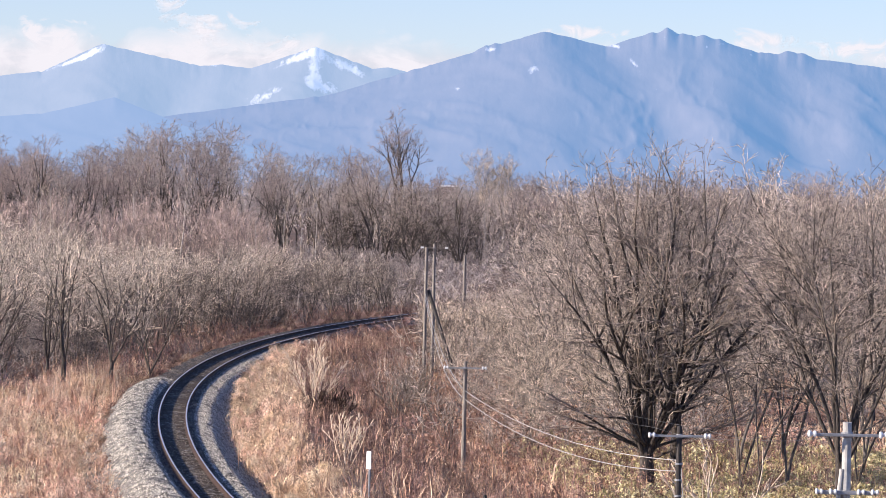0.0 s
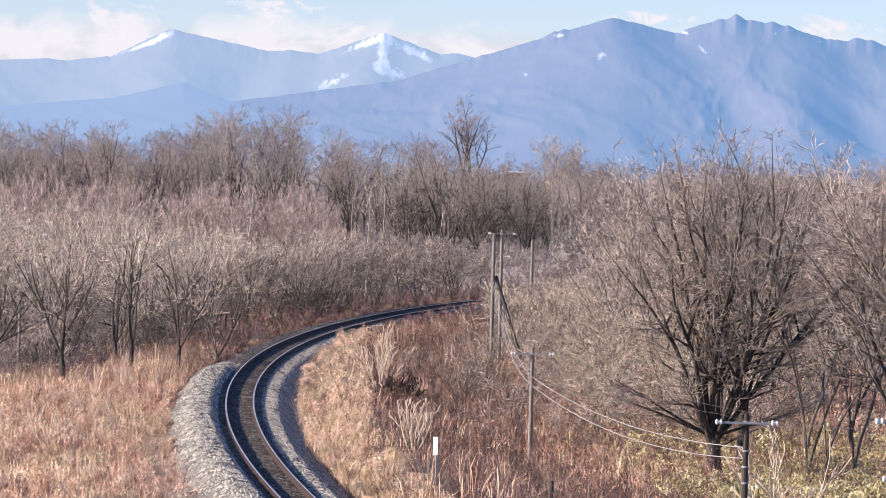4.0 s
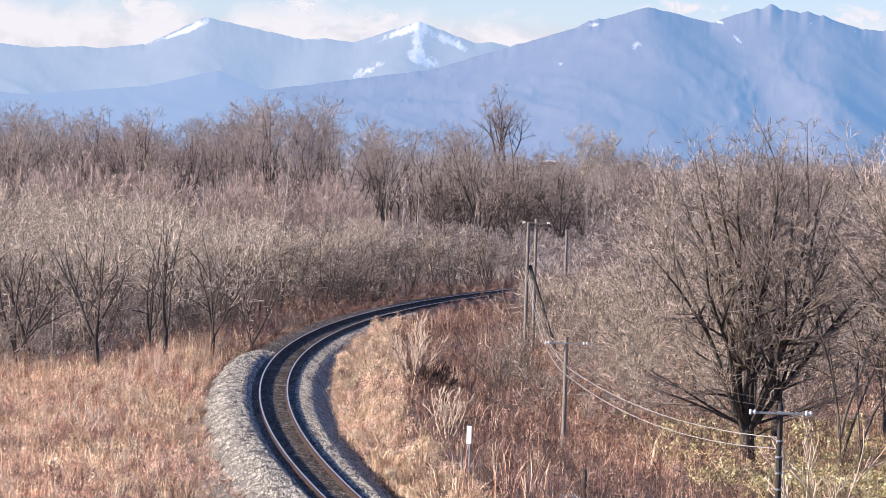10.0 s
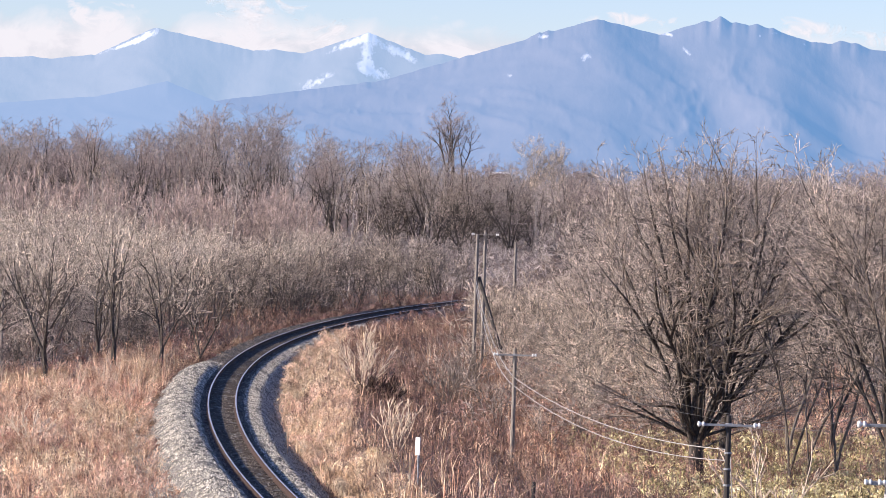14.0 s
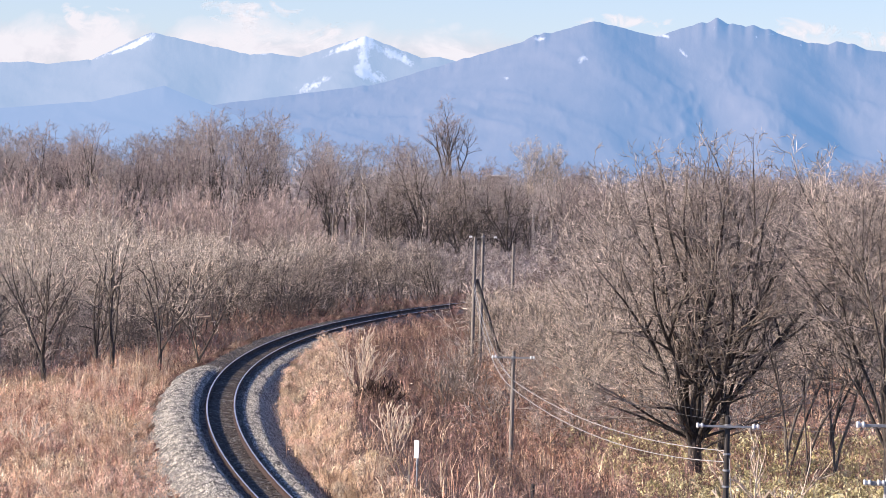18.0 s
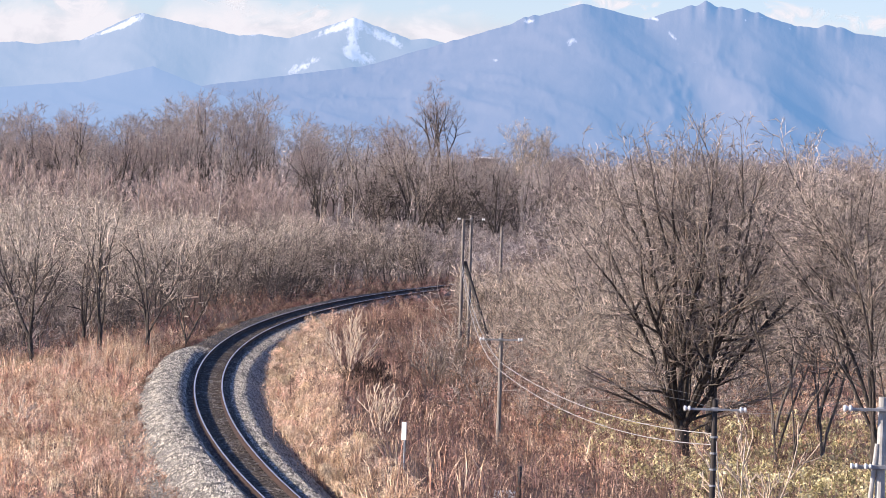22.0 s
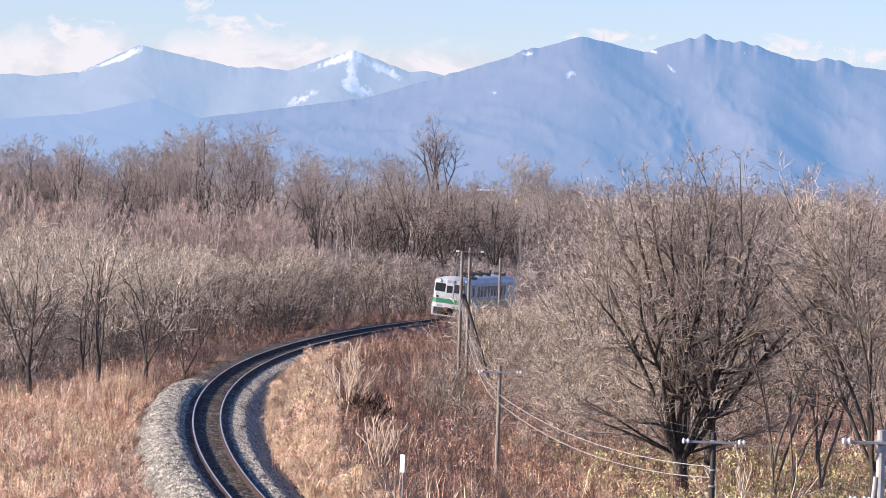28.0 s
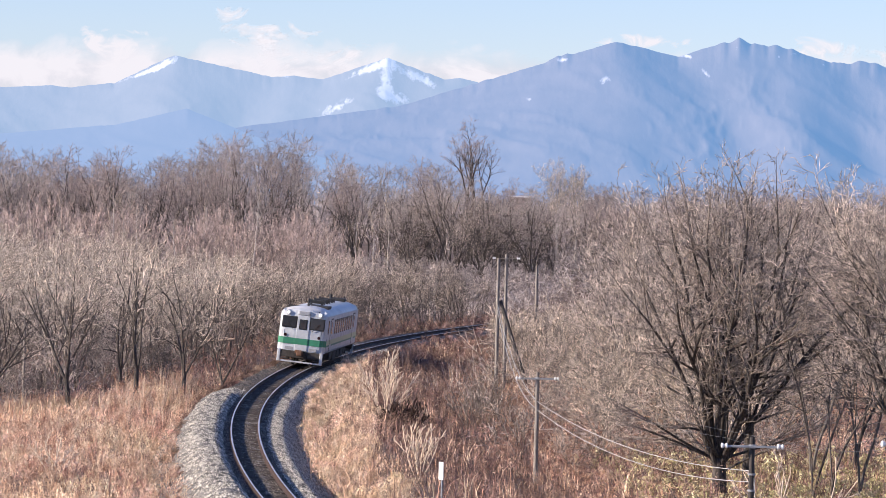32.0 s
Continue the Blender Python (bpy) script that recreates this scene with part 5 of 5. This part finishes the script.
P1, P2, P3, P4 = (3.1, 206.0, 6.35), (3.53, 136.0, 3.45), (7.76, 93.5, 3.93), (9.3, 73.0, 5.35)
line_pole(*P1, 0.0, POLE_WOOD, "tall weathered wooden pole braced by a slanting strut", radius=0.095)
line_pole(3.55, 207.5, 6.55, 1.3, POLE_WOOD, "weathered wooden pole with a crossarm beside the braced pole", radius=0.09)
line_pole(*P2, 1.34, POLE_WOOD, "slim weathered wooden pole with one crossarm in the weeds", radius=0.075, arm_mat=GALV)
tarred_pole = line_pole(*P3, 1.34, POLE_BLACK, "dark tarred pole carrying cables and a crossarm", radius=0.075, arm_mat=GALV)
concrete_pole = line_pole(*P4, 1.34, CONCRETE, "pale concrete pole with two crossarms and insulators", radius=0.10, arm_mat=GALV, low_arm=1.2)
part("strut", rod(bmesh.new(), (-0.42, -0.02, 1.2), (-0.09, -0.04, 4.7), 0.055, 0.045, 10), CONCRETE, concrete_pole, "pale slanting prop")
for z in (2.35, 2.75, 3.15, 3.55):
    part("clamp", lathe(bmesh.new(), [(0.085, z - 0.025), (0.098, z - 0.02), (0.098, z + 0.02), (0.085, z + 0.025)], Matrix.Identity(4)), GALV, tarred_pole, "pale steel clamp")
for x, z in ((0.10, 3.45), (0.14, 3.3)):
    part("down_lead", rod(bmesh.new(), (0.06, -0.06, z), (x + 0.16, -0.10, 0.6), 0.010, 0.010, 6), WIRE, tarred_pole, "pale cable run down the pole")
line_pole(6.3, 250.0, 5.2, 0.0, POLE_WOOD, "thin grey pole standing in the scrub", radius=0.10)
line_pole(-20.9, 190.7, 3.2, 0.0, POLE_WOOD, "old grey post standing in the thicket", radius=0.07)
strut = tagged(new("pole_strut"), "dark slanting timber strut of the braced pole", "pole strut")
part("timber", rod(bmesh.new(), (3.25, 206.2, 4.0), (5.0, 203.0, -1.3), 0.10, 0.11, 10), POLE_BLACK, strut)
for dz, sag in ((0.55, 1.5), (0.85, 1.9)):
    sag_wire("cable", (P1[0], P1[1] - 0.1, P1[2] - 2.0 - dz), (P2[0], P2[1] + 0.1, P2[2] - dz - 0.5), sag * 0.5, 0.014, WIRE, "pale sagging cable between the poles")
    sag_wire("cable", (P2[0], P2[1] - 0.1, P2[2] - dz - 0.5), (P3[0], P3[1] + 0.1, P3[2] - dz * 0.9 - 0.36), sag * 0.22 + 0.16, 0.012, WIRE, "pale sagging cable between the poles")
for sx in (-0.6, 0.6):
    sag_wire("line_wire", (P2[0] + sx, P2[1], P2[2] - 0.05), (P3[0] + sx, P3[1], P3[2] - 0.05), 0.3, 0.004, WIRE_DARK, "thin dark line wire")
    sag_wire("line_wire", (P3[0] + sx, P3[1], P3[2] - 0.05), (P4[0] + sx, P4[1], P4[2] - 0.05), 0.3, 0.004, WIRE_DARK, "thin dark line wire")

marker = tagged(new("track_marker"), "white marker plate on a thin grey post in the weeds", "marker post")
marker.matrix_basis = pose(0.15, 114.0, 0, 0, 0, -38)
part("post", rod(bmesh.new(), (0, 0, -0.75), (0, 0, 1.3), 0.035, 0.035, 10), GALV, marker)
part("plate", box(bmesh.new(), -0.09, 0.09, -0.065, -0.037, 1.16, 1.70, 0.02), WHITE, marker, "white enamel plate")

stake = tagged(new("track_stake"), "short dark stake with a white board in the grass", "marker post")
stake.matrix_basis = pose(3.45, 108.0, 0)
part("post", rod(bmesh.new(), (0, 0, -0.9), (0, 0, 0.95), 0.06, 0.06, 10), POLE_BLACK, stake)
part("board", box(bmesh.new(), -0.72, -0.10, -0.06, -0.02, 0.0, 0.26, 0.01), WHITE, stake, "white board")

frame_rack = tagged(new("timber_rack"), "old timber rack with a pale top rail in the thicket", "rack")
frame_rack.matrix_basis = pose(-14.2, 246.0, float(ground_z(np.array([-14.2]), np.array([246.0]))[0]))
for x, y in ((-0.6, 0.0), (-0.15, 0.1), (0.25, 0.0), (0.6, 0.1)):
    part("post", rod(bmesh.new(), (x, y, -0.2), (x + 0.03, y, 1.45), 0.06, 0.05, 8), BARK_DARK, frame_rack)
part("top_rail", rod(bmesh.new(), (-0.9, 0.0, 1.45), (0.85, 0.05, 1.62), 0.06, 0.05, 8), STEM_PALE, frame_rack)


def distant_building(x, y, wide, deep, top, label):
    """A far building with a low gable roof, of which the roof shows over the woods."""
    base = float(ground_z(np.array([x]), np.array([y]))[0])
    t = tagged(new("distant_building"), label, "building", "buildings beyond the woods")
    t.matrix_basis = pose(x, y, base, 0, 0, 8)
    h = top - base
    part("wall", box(bmesh.new(), -wide / 2, wide / 2, -deep / 2, deep / 2, 0, h - 0.6, 0.05), TIMBER_WALL, t)
    bm = bmesh.new()
    v = [bm.verts.new((sx * (wide / 2 + 0.4), sy * (deep / 2 + 0.5) if k == 0 else 0.0, h - 0.65 if k == 0 else h)) for sx in (-1, 1) for sy, k in ((-1, 0), (0, 1), (1, 0))]
    for q in ((0, 3, 4, 1), (1, 4, 5, 2), (0, 1, 2), (3, 5, 4), (0, 2, 5, 3)):
        bm.faces.new([v[k] for k in q])
    part("roof", bm, WHITE, t, "pale snow-bright metal roof")


distant_building(31.6, 1550.0, 7.0, 10.0, 9.8, "distant building with a pale roof beyond the woods")
distant_building(58.5, 1530.0, 4.0, 9.0, 9.4, "distant building with a pale roof beyond the woods")
distant_building(122.0, 1220.0, 5.5, 9.0, 10.0, "distant building with a pale roof beyond the woods")




# ---- railcar ----
BODY_WHITE = material("white railcar paint", [(0.3, (0.40, 0.425, 0.44)), (0.6, (0.60, 0.625, 0.64)), (0.75, (0.68, 0.70, 0.71))], 0.38, 1.6, 6, spec=0.5)
BAND_GREEN = material("green band paint", [(0.3, (0.040, 0.20, 0.115)), (0.7, (0.055, 0.27, 0.155))], 0.4, 2.0, spec=0.5)
BAND_LIGHT = material("yellow-green band paint", [(0.3, (0.46, 0.52, 0.32)), (0.7, (0.56, 0.62, 0.40))], 0.4, 2.0, spec=0.5)
ROOF_GREY = material("grimy silver roof paint", [(0.3, (0.46, 0.465, 0.475)), (0.7, (0.66, 0.665, 0.675))], 0.45, 1.2, 6, spec=0.4)
SOOT = material("sooty roof gear", [(0.3, (0.02, 0.02, 0.022)), (0.7, (0.07, 0.068, 0.066))], 0.7, 4)
UNDER = material("dusty underframe steel", [(0.3, (0.03, 0.027, 0.025)), (0.7, (0.09, 0.08, 0.07))], 0.8, 4)
RUST = material("rusty coupler", [(0.3, (0.10, 0.05, 0.03)), (0.7, (0.24, 0.13, 0.08))], 0.8, 6)
GLASS = material("dark cab glass", [(0.3, (0.022, 0.025, 0.030)), (0.7, (0.055, 0.060, 0.070))], 0.06, 1.0, spec=0.8)
SIDE_GLASS = material("curtained side glass", [(0.3, (0.12, 0.105, 0.10)), (0.7, (0.24, 0.215, 0.205))], 0.12, 1.0, spec=0.6)
RUBBER = material("black window rubber", [(0.3, (0.015, 0.015, 0.016)), (0.7, (0.03, 0.03, 0.03))], 0.6, 4)
LAMP_ON = material("lit headlamp", [(0.3, (0.9, 0.88, 0.82)), (0.7, (0.95, 0.93, 0.88))], 0.2, 3, glow=(1.0, 0.95, 0.85, 0.8))
TAIL_LAMP = material("unlit tail lamp", [(0.3, (0.02, 0.008, 0.008)), (0.7, (0.045, 0.015, 0.013))], 0.35, 3)
GREY_PAINT = material("grey skirt paint", [(0.3, (0.30, 0.31, 0.32)), (0.7, (0.42, 0.43, 0.44))], 0.6, 3)

CAR_LENGTH, CAR_HALF = 20.8, 1.40


def side_profile():
    """Half the body's outline from the sill to the gutter, then the roof's arch to the middle: rows of x, z."""
    wall = [(1.33, 0.92), (1.40, 1.02), (1.40, 2.0), (1.395, 2.6), (1.37, 3.06)]
    roof = [(1.36, 3.07), (1.29, 3.20), (1.10, 3.34), (0.78, 3.44), (0.40, 3.495), (0.0, 3.51)]
    return wall, roof


def shell(rows, ends):
    """A skin through both halves of an outline at the stations ends: rows of y, scale of width, drop of the top."""
    bm = bmesh.new()
    outline = rows + [(-x, z) for x, z in rows[::-1] if x > 1e-6]
    rings = [[bm.verts.new((x * wide, y, z - max(0.0, z - 2.9) * drop)) for x, z in outline] for y, wide, drop in ends]
    for a, b in zip(rings, rings[1:]):
        for k in range(len(outline) - 1):
            bm.faces.new((a[k], a[k + 1], b[k + 1], b[k]))
    return bm, rings


def window(parent, x0, x1, z0, z1, y, glass, normal="front", name="window"):
    """A pane in a rubber frame, proud of the body by a finger's width, on the front (y) or a side (then x is y along the body)."""
    def slab(grow_by, d0, d1, bevel):
        bm = bmesh.new()
        if normal == "front":
            return box(bm, x0 - grow_by, x1 + grow_by, y - d1, y - d0, z0 - grow_by, z1 + grow_by, bevel)
        s = 1 if normal == "right" else -1
        a, b = sorted((s * (y + d0), s * (y + d1)))
        return box(bm, a, b, x0 - grow_by, x1 + grow_by, z0 - grow_by, z1 + grow_by, bevel)
    w = part(name, slab(0.05, -0.03, 0.012, 0.01), RUBBER, parent, "black rubber frame")
    part("pane", slab(0.0, -0.02, 0.018, 0.004), glass, w)
    return w


def railcar_front(car, flip):
    """The cab end: face, door, windows, lamps, band, coupler, skirt. flip turns it to the other end."""
    turn = pose(0, CAR_LENGTH, 0, 0, 0, 180) if flip else Matrix.Identity(4)
    end = "cab_end"
    bm = bmesh.new()
    cols = [(-1.24, 0.10), (-1.05, 0.03), (-0.5, 0.0), (-0.33, 0.0), (0.33, 0.0), (0.5, 0.0), (1.05, 0.03), (1.24, 0.10)]
    zs = [0.92, 1.2, 1.7, 2.15, 2.95, 3.08]
    grid = [[bm.verts.new((x, y + max(0.0, z - 2.1) * 0.06, z)) for x, y in cols] for z in zs]
    brow = [bm.verts.new((x * 0.93, y + 0.10, 3.27 - 0.11 * (x / 1.24) ** 2)) for x, y in cols]
    crown = [bm.verts.new((x * 0.86, y + 0.36, 3.41 - 0.25 * (x / 1.24) ** 2)) for x, y in cols]
    rows = grid + [brow, crown]
    for lo, hi in zip(rows, rows[1:]):
        for k in range(len(cols) - 1):
            bm.faces.new((lo[k], lo[k + 1], hi[k + 1], hi[k]))
    for sgn, k in ((-1, 0), (1, len(cols) - 1)):
        back = [bm.verts.new((sgn * (1.39 if z < 3.0 else 1.365), 0.42, z)) for z in zs] + [bm.verts.new((sgn * 1.27, 0.46, 3.24)), bm.verts.new((sgn * 1.12, 0.50, 3.37))]
        for j in range(len(rows) - 1):
            quad = (rows[j][k], rows[j + 1][k], back[j + 1], back[j])
            bm.faces.new(quad if sgn > 0 else quad[::-1])
    bmesh.ops.transform(bm, matrix=turn, verts=bm.verts)
    bmesh.ops.recalc_face_normals(bm, faces=bm.faces)
    face = part(end, bm, BODY_WHITE, car, "flat white cab face with rounded corners")

    def add(name, bm, mat, label=""):
        bmesh.ops.transform(bm, matrix=turn, verts=bm.verts)
        return part(name, bm, mat, face, label)

    add("green_band", box(bmesh.new(), -1.06, 1.06, -0.012, 0.02, 1.30, 1.66, 0.004), BAND_GREEN, "green waist band")
    for sx in (-1, 1):
        b2 = bmesh.new()
        vs = [b2.verts.new(c) for c in ((sx * 1.05, 0.018, 1.30), (sx * 1.245, 0.092, 1.30), (sx * 1.40, 0.42, 1.30), (sx * 1.40, 0.42, 1.66), (sx * 1.245, 0.092, 1.66), (sx * 1.05, 0.018, 1.66))]
        b2.faces.new((vs[0], vs[1], vs[4], vs[5]))
        b2.faces.new((vs[1], vs[2], vs[3], vs[4]))
        bmesh.ops.translate(b2, vec=(sx * 0.006, -0.006, 0), verts=b2.verts)
        add("green_band", b2, BAND_GREEN)
        add("windscreen_frame", box(bmesh.new(), sx * 0.81 - 0.43, sx * 0.81 + 0.43, -0.015, 0.07, 2.22, 2.90, 0.03), RUBBER, "black windscreen surround")
        add("windscreen", box(bmesh.new(), sx * 0.81 - 0.385, sx * 0.81 + 0.385, -0.022, 0.05, 2.27, 2.86, 0.02), GLASS, "dark windscreen")
        add("wiper", rod(bmesh.new(), (sx * 0.55, -0.04, 2.12), (sx * 0.95, -0.035, 2.6), 0.012), RUBBER)
        add("headlamp_housing", rod(bmesh.new(), (sx * 0.93, -0.02, 3.10), (sx * 0.93, 0.2, 3.10), 0.13, 0.16, 20), BODY_WHITE)
        add("headlamp", rod(bmesh.new(), (sx * 0.93, -0.035, 3.10), (sx * 0.93, 0.05, 3.10), 0.082, 0.088, 20), LAMP_ON if not flip else GLASS, "round headlamp")
        add("tail_lamp", rod(bmesh.new(), (sx * 0.98, -0.03, 1.80), (sx * 0.98, 0.06, 1.80), 0.085, 0.09, 16), TAIL_LAMP, "dark round tail lamp")
        add("handrail", rod(bmesh.new(), (sx * 1.16, -0.02, 1.75), (sx * 1.16, 0.01, 2.1), 0.015), BODY_WHITE)
        add("vent_grille", box(bmesh.new(), sx * 0.68 - 0.24, sx * 0.68 + 0.24, -0.012, 0.02, 0.96, 1.14, 0.01), GREY_PAINT)
        add("step", box(bmesh.new(), sx * 0.95 - 0.2, sx * 0.95 + 0.2, -0.06, 0.12, 0.42, 0.48, 0.008), UNDER)
    add("gangway_door", box(bmesh.new(), -0.36, 0.36, -0.035, 0.03, 0.95, 2.98, 0.02), BODY_WHITE, "white end door")
    add("door_band", box(bmesh.new(), -0.36, 0.36, -0.041, -0.03, 1.30, 1.66, 0.002), BAND_GREEN)
    add("door_window_frame", box(bmesh.new(), -0.23, 0.23, -0.046, -0.03, 2.17, 2.76, 0.02), RUBBER)
    add("door_window", box(bmesh.new(), -0.19, 0.19, -0.051, -0.03, 2.21, 2.72, 0.02), GLASS, "dark end door window")
    add("destination_box", box(bmesh.new(), -0.34, 0.34, -0.02, 0.15, 3.02, 3.26, 0.03), BODY_WHITE)
    add("destination_blind", box(bmesh.new(), -0.29, 0.29, -0.026, 0.02, 3.06, 3.22, 0.01), GREY_PAINT, "blank grey destination blind")
    add("jumper_box", box(bmesh.new(), -0.30, 0.12, -0.14, 0.0, 0.78, 0.98, 0.02), RUST)
    add("coupler", box(bmesh.new(), -0.16, 0.16, -0.55, 0.3, 0.66, 0.94, 0.05), RUST, "rusty knuckle coupler")
    add("air_hose", rod(bmesh.new(), (0.38, -0.16, 0.75), (0.42, -0.1, 0.35), 0.03), RUBBER)
    add("buffer_beam", box(bmesh.new(), -1.22, 1.22, 0.02, 0.2, 0.52, 0.93, 0.02), UNDER)
    for sgn in (-1, 1):
        add("snow_guard", box(bmesh.new(), sgn * 1.23 - 0.09, sgn * 1.23 + 0.09, -0.01, 0.14, 0.24, 0.95, 0.03), BODY_WHITE, "white skirt beside the coupler")
    add("guard_bar", box(bmesh.new(), -1.14, 1.14, 0.02, 0.12, 0.24, 0.33, 0.015), BODY_WHITE)
    return face


def bogie(car, y):
    b = part("bogie", box(box(bmesh.new(), -0.98, -0.86, y - 1.5, y + 1.5, 0.42, 0.66, 0.03), 0.86, 0.98, y - 1.5, y + 1.5, 0.42, 0.66, 0.03), UNDER, car, "dark bogie frame")
    for dy in (-1.05, 1.05):
        part("axle", rod(bmesh.new(), (-0.7, y + dy, 0.43), (0.7, y + dy, 0.43), 0.07), UNDER, b)
        for sx in (-1, 1):
            prof = [(0.10, -0.07), (0.36, -0.065), (0.43, -0.065), (0.43, 0.04), (0.46, 0.045), (0.46, 0.07), (0.36, 0.05), (0.1, 0.07)]
            part("wheel", lathe(bmesh.new(), prof, pose(sx * 0.565, y + dy, 0.43, 0, -90 * sx, 0), 24), UNDER, b, "steel wheel")
            part("axle_box", box(bmesh.new(), sx * 0.92 - 0.12, sx * 0.92 + 0.12, y + dy - 0.16, y + dy + 0.16, 0.3, 0.58, 0.03), UNDER, b)


def build_railcar():
    car = tagged(new("diesel_railcar"), "white diesel railcar with green waist band and lit headlamps", "railcar")
    wall, roof = side_profile()
    bm, _ = shell(wall, [(0.42, 1, 0), (CAR_LENGTH - 0.42, 1, 0)])
    bm.faces.ensure_lookup_table()
    gone = [f for f in bm.faces if all(abs(v.co.z - 3.06) < 1e-4 for v in f.verts)]
    bmesh.ops.delete(bm, geom=gone, context="FACES")
    body = part("body", bm, BODY_WHITE, car, "white side walls")
    bm, _ = shell(roof, [(0.38, 0.90, 0.25), (0.65, 0.985, 0.04), (1.0, 1, 0), (CAR_LENGTH - 1.0, 1, 0), (CAR_LENGTH - 0.65, 0.985, 0.04), (CAR_LENGTH - 0.38, 0.90, 0.25)])
    for f in bm.faces:
        f.smooth = True
    part("roof", bm, ROOF_GREY, car, "grimy silver-grey arched roof")
    part("floor_pan", box(bmesh.new(), -1.3, 1.3, 0.3, CAR_LENGTH - 0.3, 0.86, 0.95), UNDER, car)
    for sx, nm in ((1, "right"), (-1, "left")):
        x = sx * 1.40
        for z0, z1, mat in ((1.30, 1.40, BAND_GREEN), (1.404, 1.68, BAND_LIGHT)):
            part("side_band", box(bmesh.new(), min(x, x + sx * 0.008), max(x, x + sx * 0.008), 0.42, CAR_LENGTH - 0.42, z0, z1), mat, body)
        part("gutter", box(bmesh.new(), min(sx * 1.365, sx * 1.40), max(sx * 1.365, sx * 1.40), 0.45, CAR_LENGTH - 0.45, 3.04, 3.09, 0.008), ROOF_GREY, body)
        for k in range(9):
            y0 = 4.65 + k * 1.36
            window(body, y0, y0 + 0.70, 2.00, 2.76, 1.398, SIDE_GLASS, nm, "side_window")
        window(body, 0.72, 1.20, 2.10, 2.78, 1.398, GLASS, nm, "cab_window")
        for y0 in (2.35, 17.15):
            # no real recess: a black slab edges the door as its shade
            part("door_recess", box(bmesh.new(), min(x - sx * 0.02, x + sx * 0.012), max(x - sx * 0.02, x + sx * 0.012), y0 - 0.06, y0 + 1.06, 1.0, 2.92, 0.006), RUBBER, body)
            d = part("side_door", box(bmesh.new(), min(x, x + sx * 0.016), max(x, x + sx * 0.016), y0, y0 + 1.0, 1.0, 2.86, 0.006), BODY_WHITE, body, "white sliding side door")
            part("door_glass", box(bmesh.new(), min(x, x + sx * 0.022), max(x, x + sx * 0.022), y0 + 0.2, y0 + 0.8, 2.0, 2.72, 0.004), GLASS, d)
            part("door_stripe", box(bmesh.new(), min(x, x + sx * 0.022), max(x, x + sx * 0.022), y0, y0 + 1.0, 1.404, 1.68, 0.002), BAND_LIGHT, d)
        for y0, y1, z0 in ((4.9, 6.6, 0.38), (7.2, 9.4, 0.30), (9.9, 11.6, 0.42), (12.2, 13.9, 0.34), (14.2, 15.0, 0.5)):
            part("equipment_box", box(bmesh.new(), min(sx * 0.55, sx * 1.25), max(sx * 0.55, sx * 1.25), y0, y1, z0, 0.88, 0.03), UNDER, car)
    for y in (3.3, CAR_LENGTH - 3.3):
        bogie(car, y)
    railcar_front(car, False)
    railcar_front(car, True)
    part("soot_panel", box(bmesh.new(), -0.30, 1.0, 3.4, 5.6, 3.30, 3.535, 0.02), SOOT, car, "black sooty exhaust panel")
    part("roof_board", box(bmesh.new(), -1.12, -0.12, 1.1, 1.45, 3.36, 3.50, 0.03), SOOT, car, "black board across the roof's front")
    part("antenna", rod(bmesh.new(), (-0.05, 2.2, 3.4), (-0.05, 2.2, 3.95), 0.07, 0.05), SOOT, car)
    for y in (6.4, 9.6, 12.8):
        u = part("roof_ventilator", box(bmesh.new(), -0.44, 0.44, y, y + 0.60, 3.55, 3.76, 0.03), SOOT, car, "black box ventilator across the roof")
        for sx in (-1, 1):
            part("bracket", box(bmesh.new(), sx * 0.32 - 0.05, sx * 0.32 + 0.05, y + 0.1, y + 0.45, 3.44, 3.565), SOOT, u)
            part("end_cap", box(bmesh.new(), sx * 0.46 - 0.02, sx * 0.46 + 0.02, y - 0.03, y + 0.63, 3.53, 3.80, 0.01), SOOT, u)
        part("grille", box(bmesh.new(), -0.38, 0.38, y - 0.012, y + 0.004, 3.59, 3.73, 0.002), RUBBER, u)
    part("exhaust_pipe", rod(bmesh.new(), (0.0, 15.4, 3.4), (0.0, 15.4, 3.95), 0.10, 0.10), SOOT, car)
    part("roof_horn", box(bmesh.new(), -0.2, 0.7, 17.8, 18.6, 3.5, 3.70, 0.03), SOOT, car)
    part("rear_antenna", rod(bmesh.new(), (0.5, 19.4, 3.4), (0.5, 19.4, 3.8), 0.06, 0.05), SOOT, car)
    return car


RAILCAR = build_railcar()


def railcar_rows():
    """The railcar comes round the curve at an even speed; it rides on its two bogies."""
    rows = []
    for k in range(129):
        t = k * 0.25
        s = 15.2 + 23.3 * (32.0 - t)
        a, b = on_track(np.array([s + 3.3, s + 17.5]), 0.0, 0.0)
        d = Vector(b - a).normalized()
        front = Vector(a) - d * 3.3
        yaw = math.degrees(math.atan2(-d.x, d.y))
        rows.append((t, pose(*front, 0, 0, yaw) @ pose(0, 0, 0, math.degrees(math.asin(d.z)), math.degrees(LEAN), 0)))
    return rows


def motions():
    walk(RAILCAR, railcar_rows())
    for cloud in DRIFTING:
        walk(cloud, [(0.0, pose(0, 0, 0)), (16.0, pose(-8.5, 0, 0.6)), (32.0, pose(-14, 0, 1))])


motions()
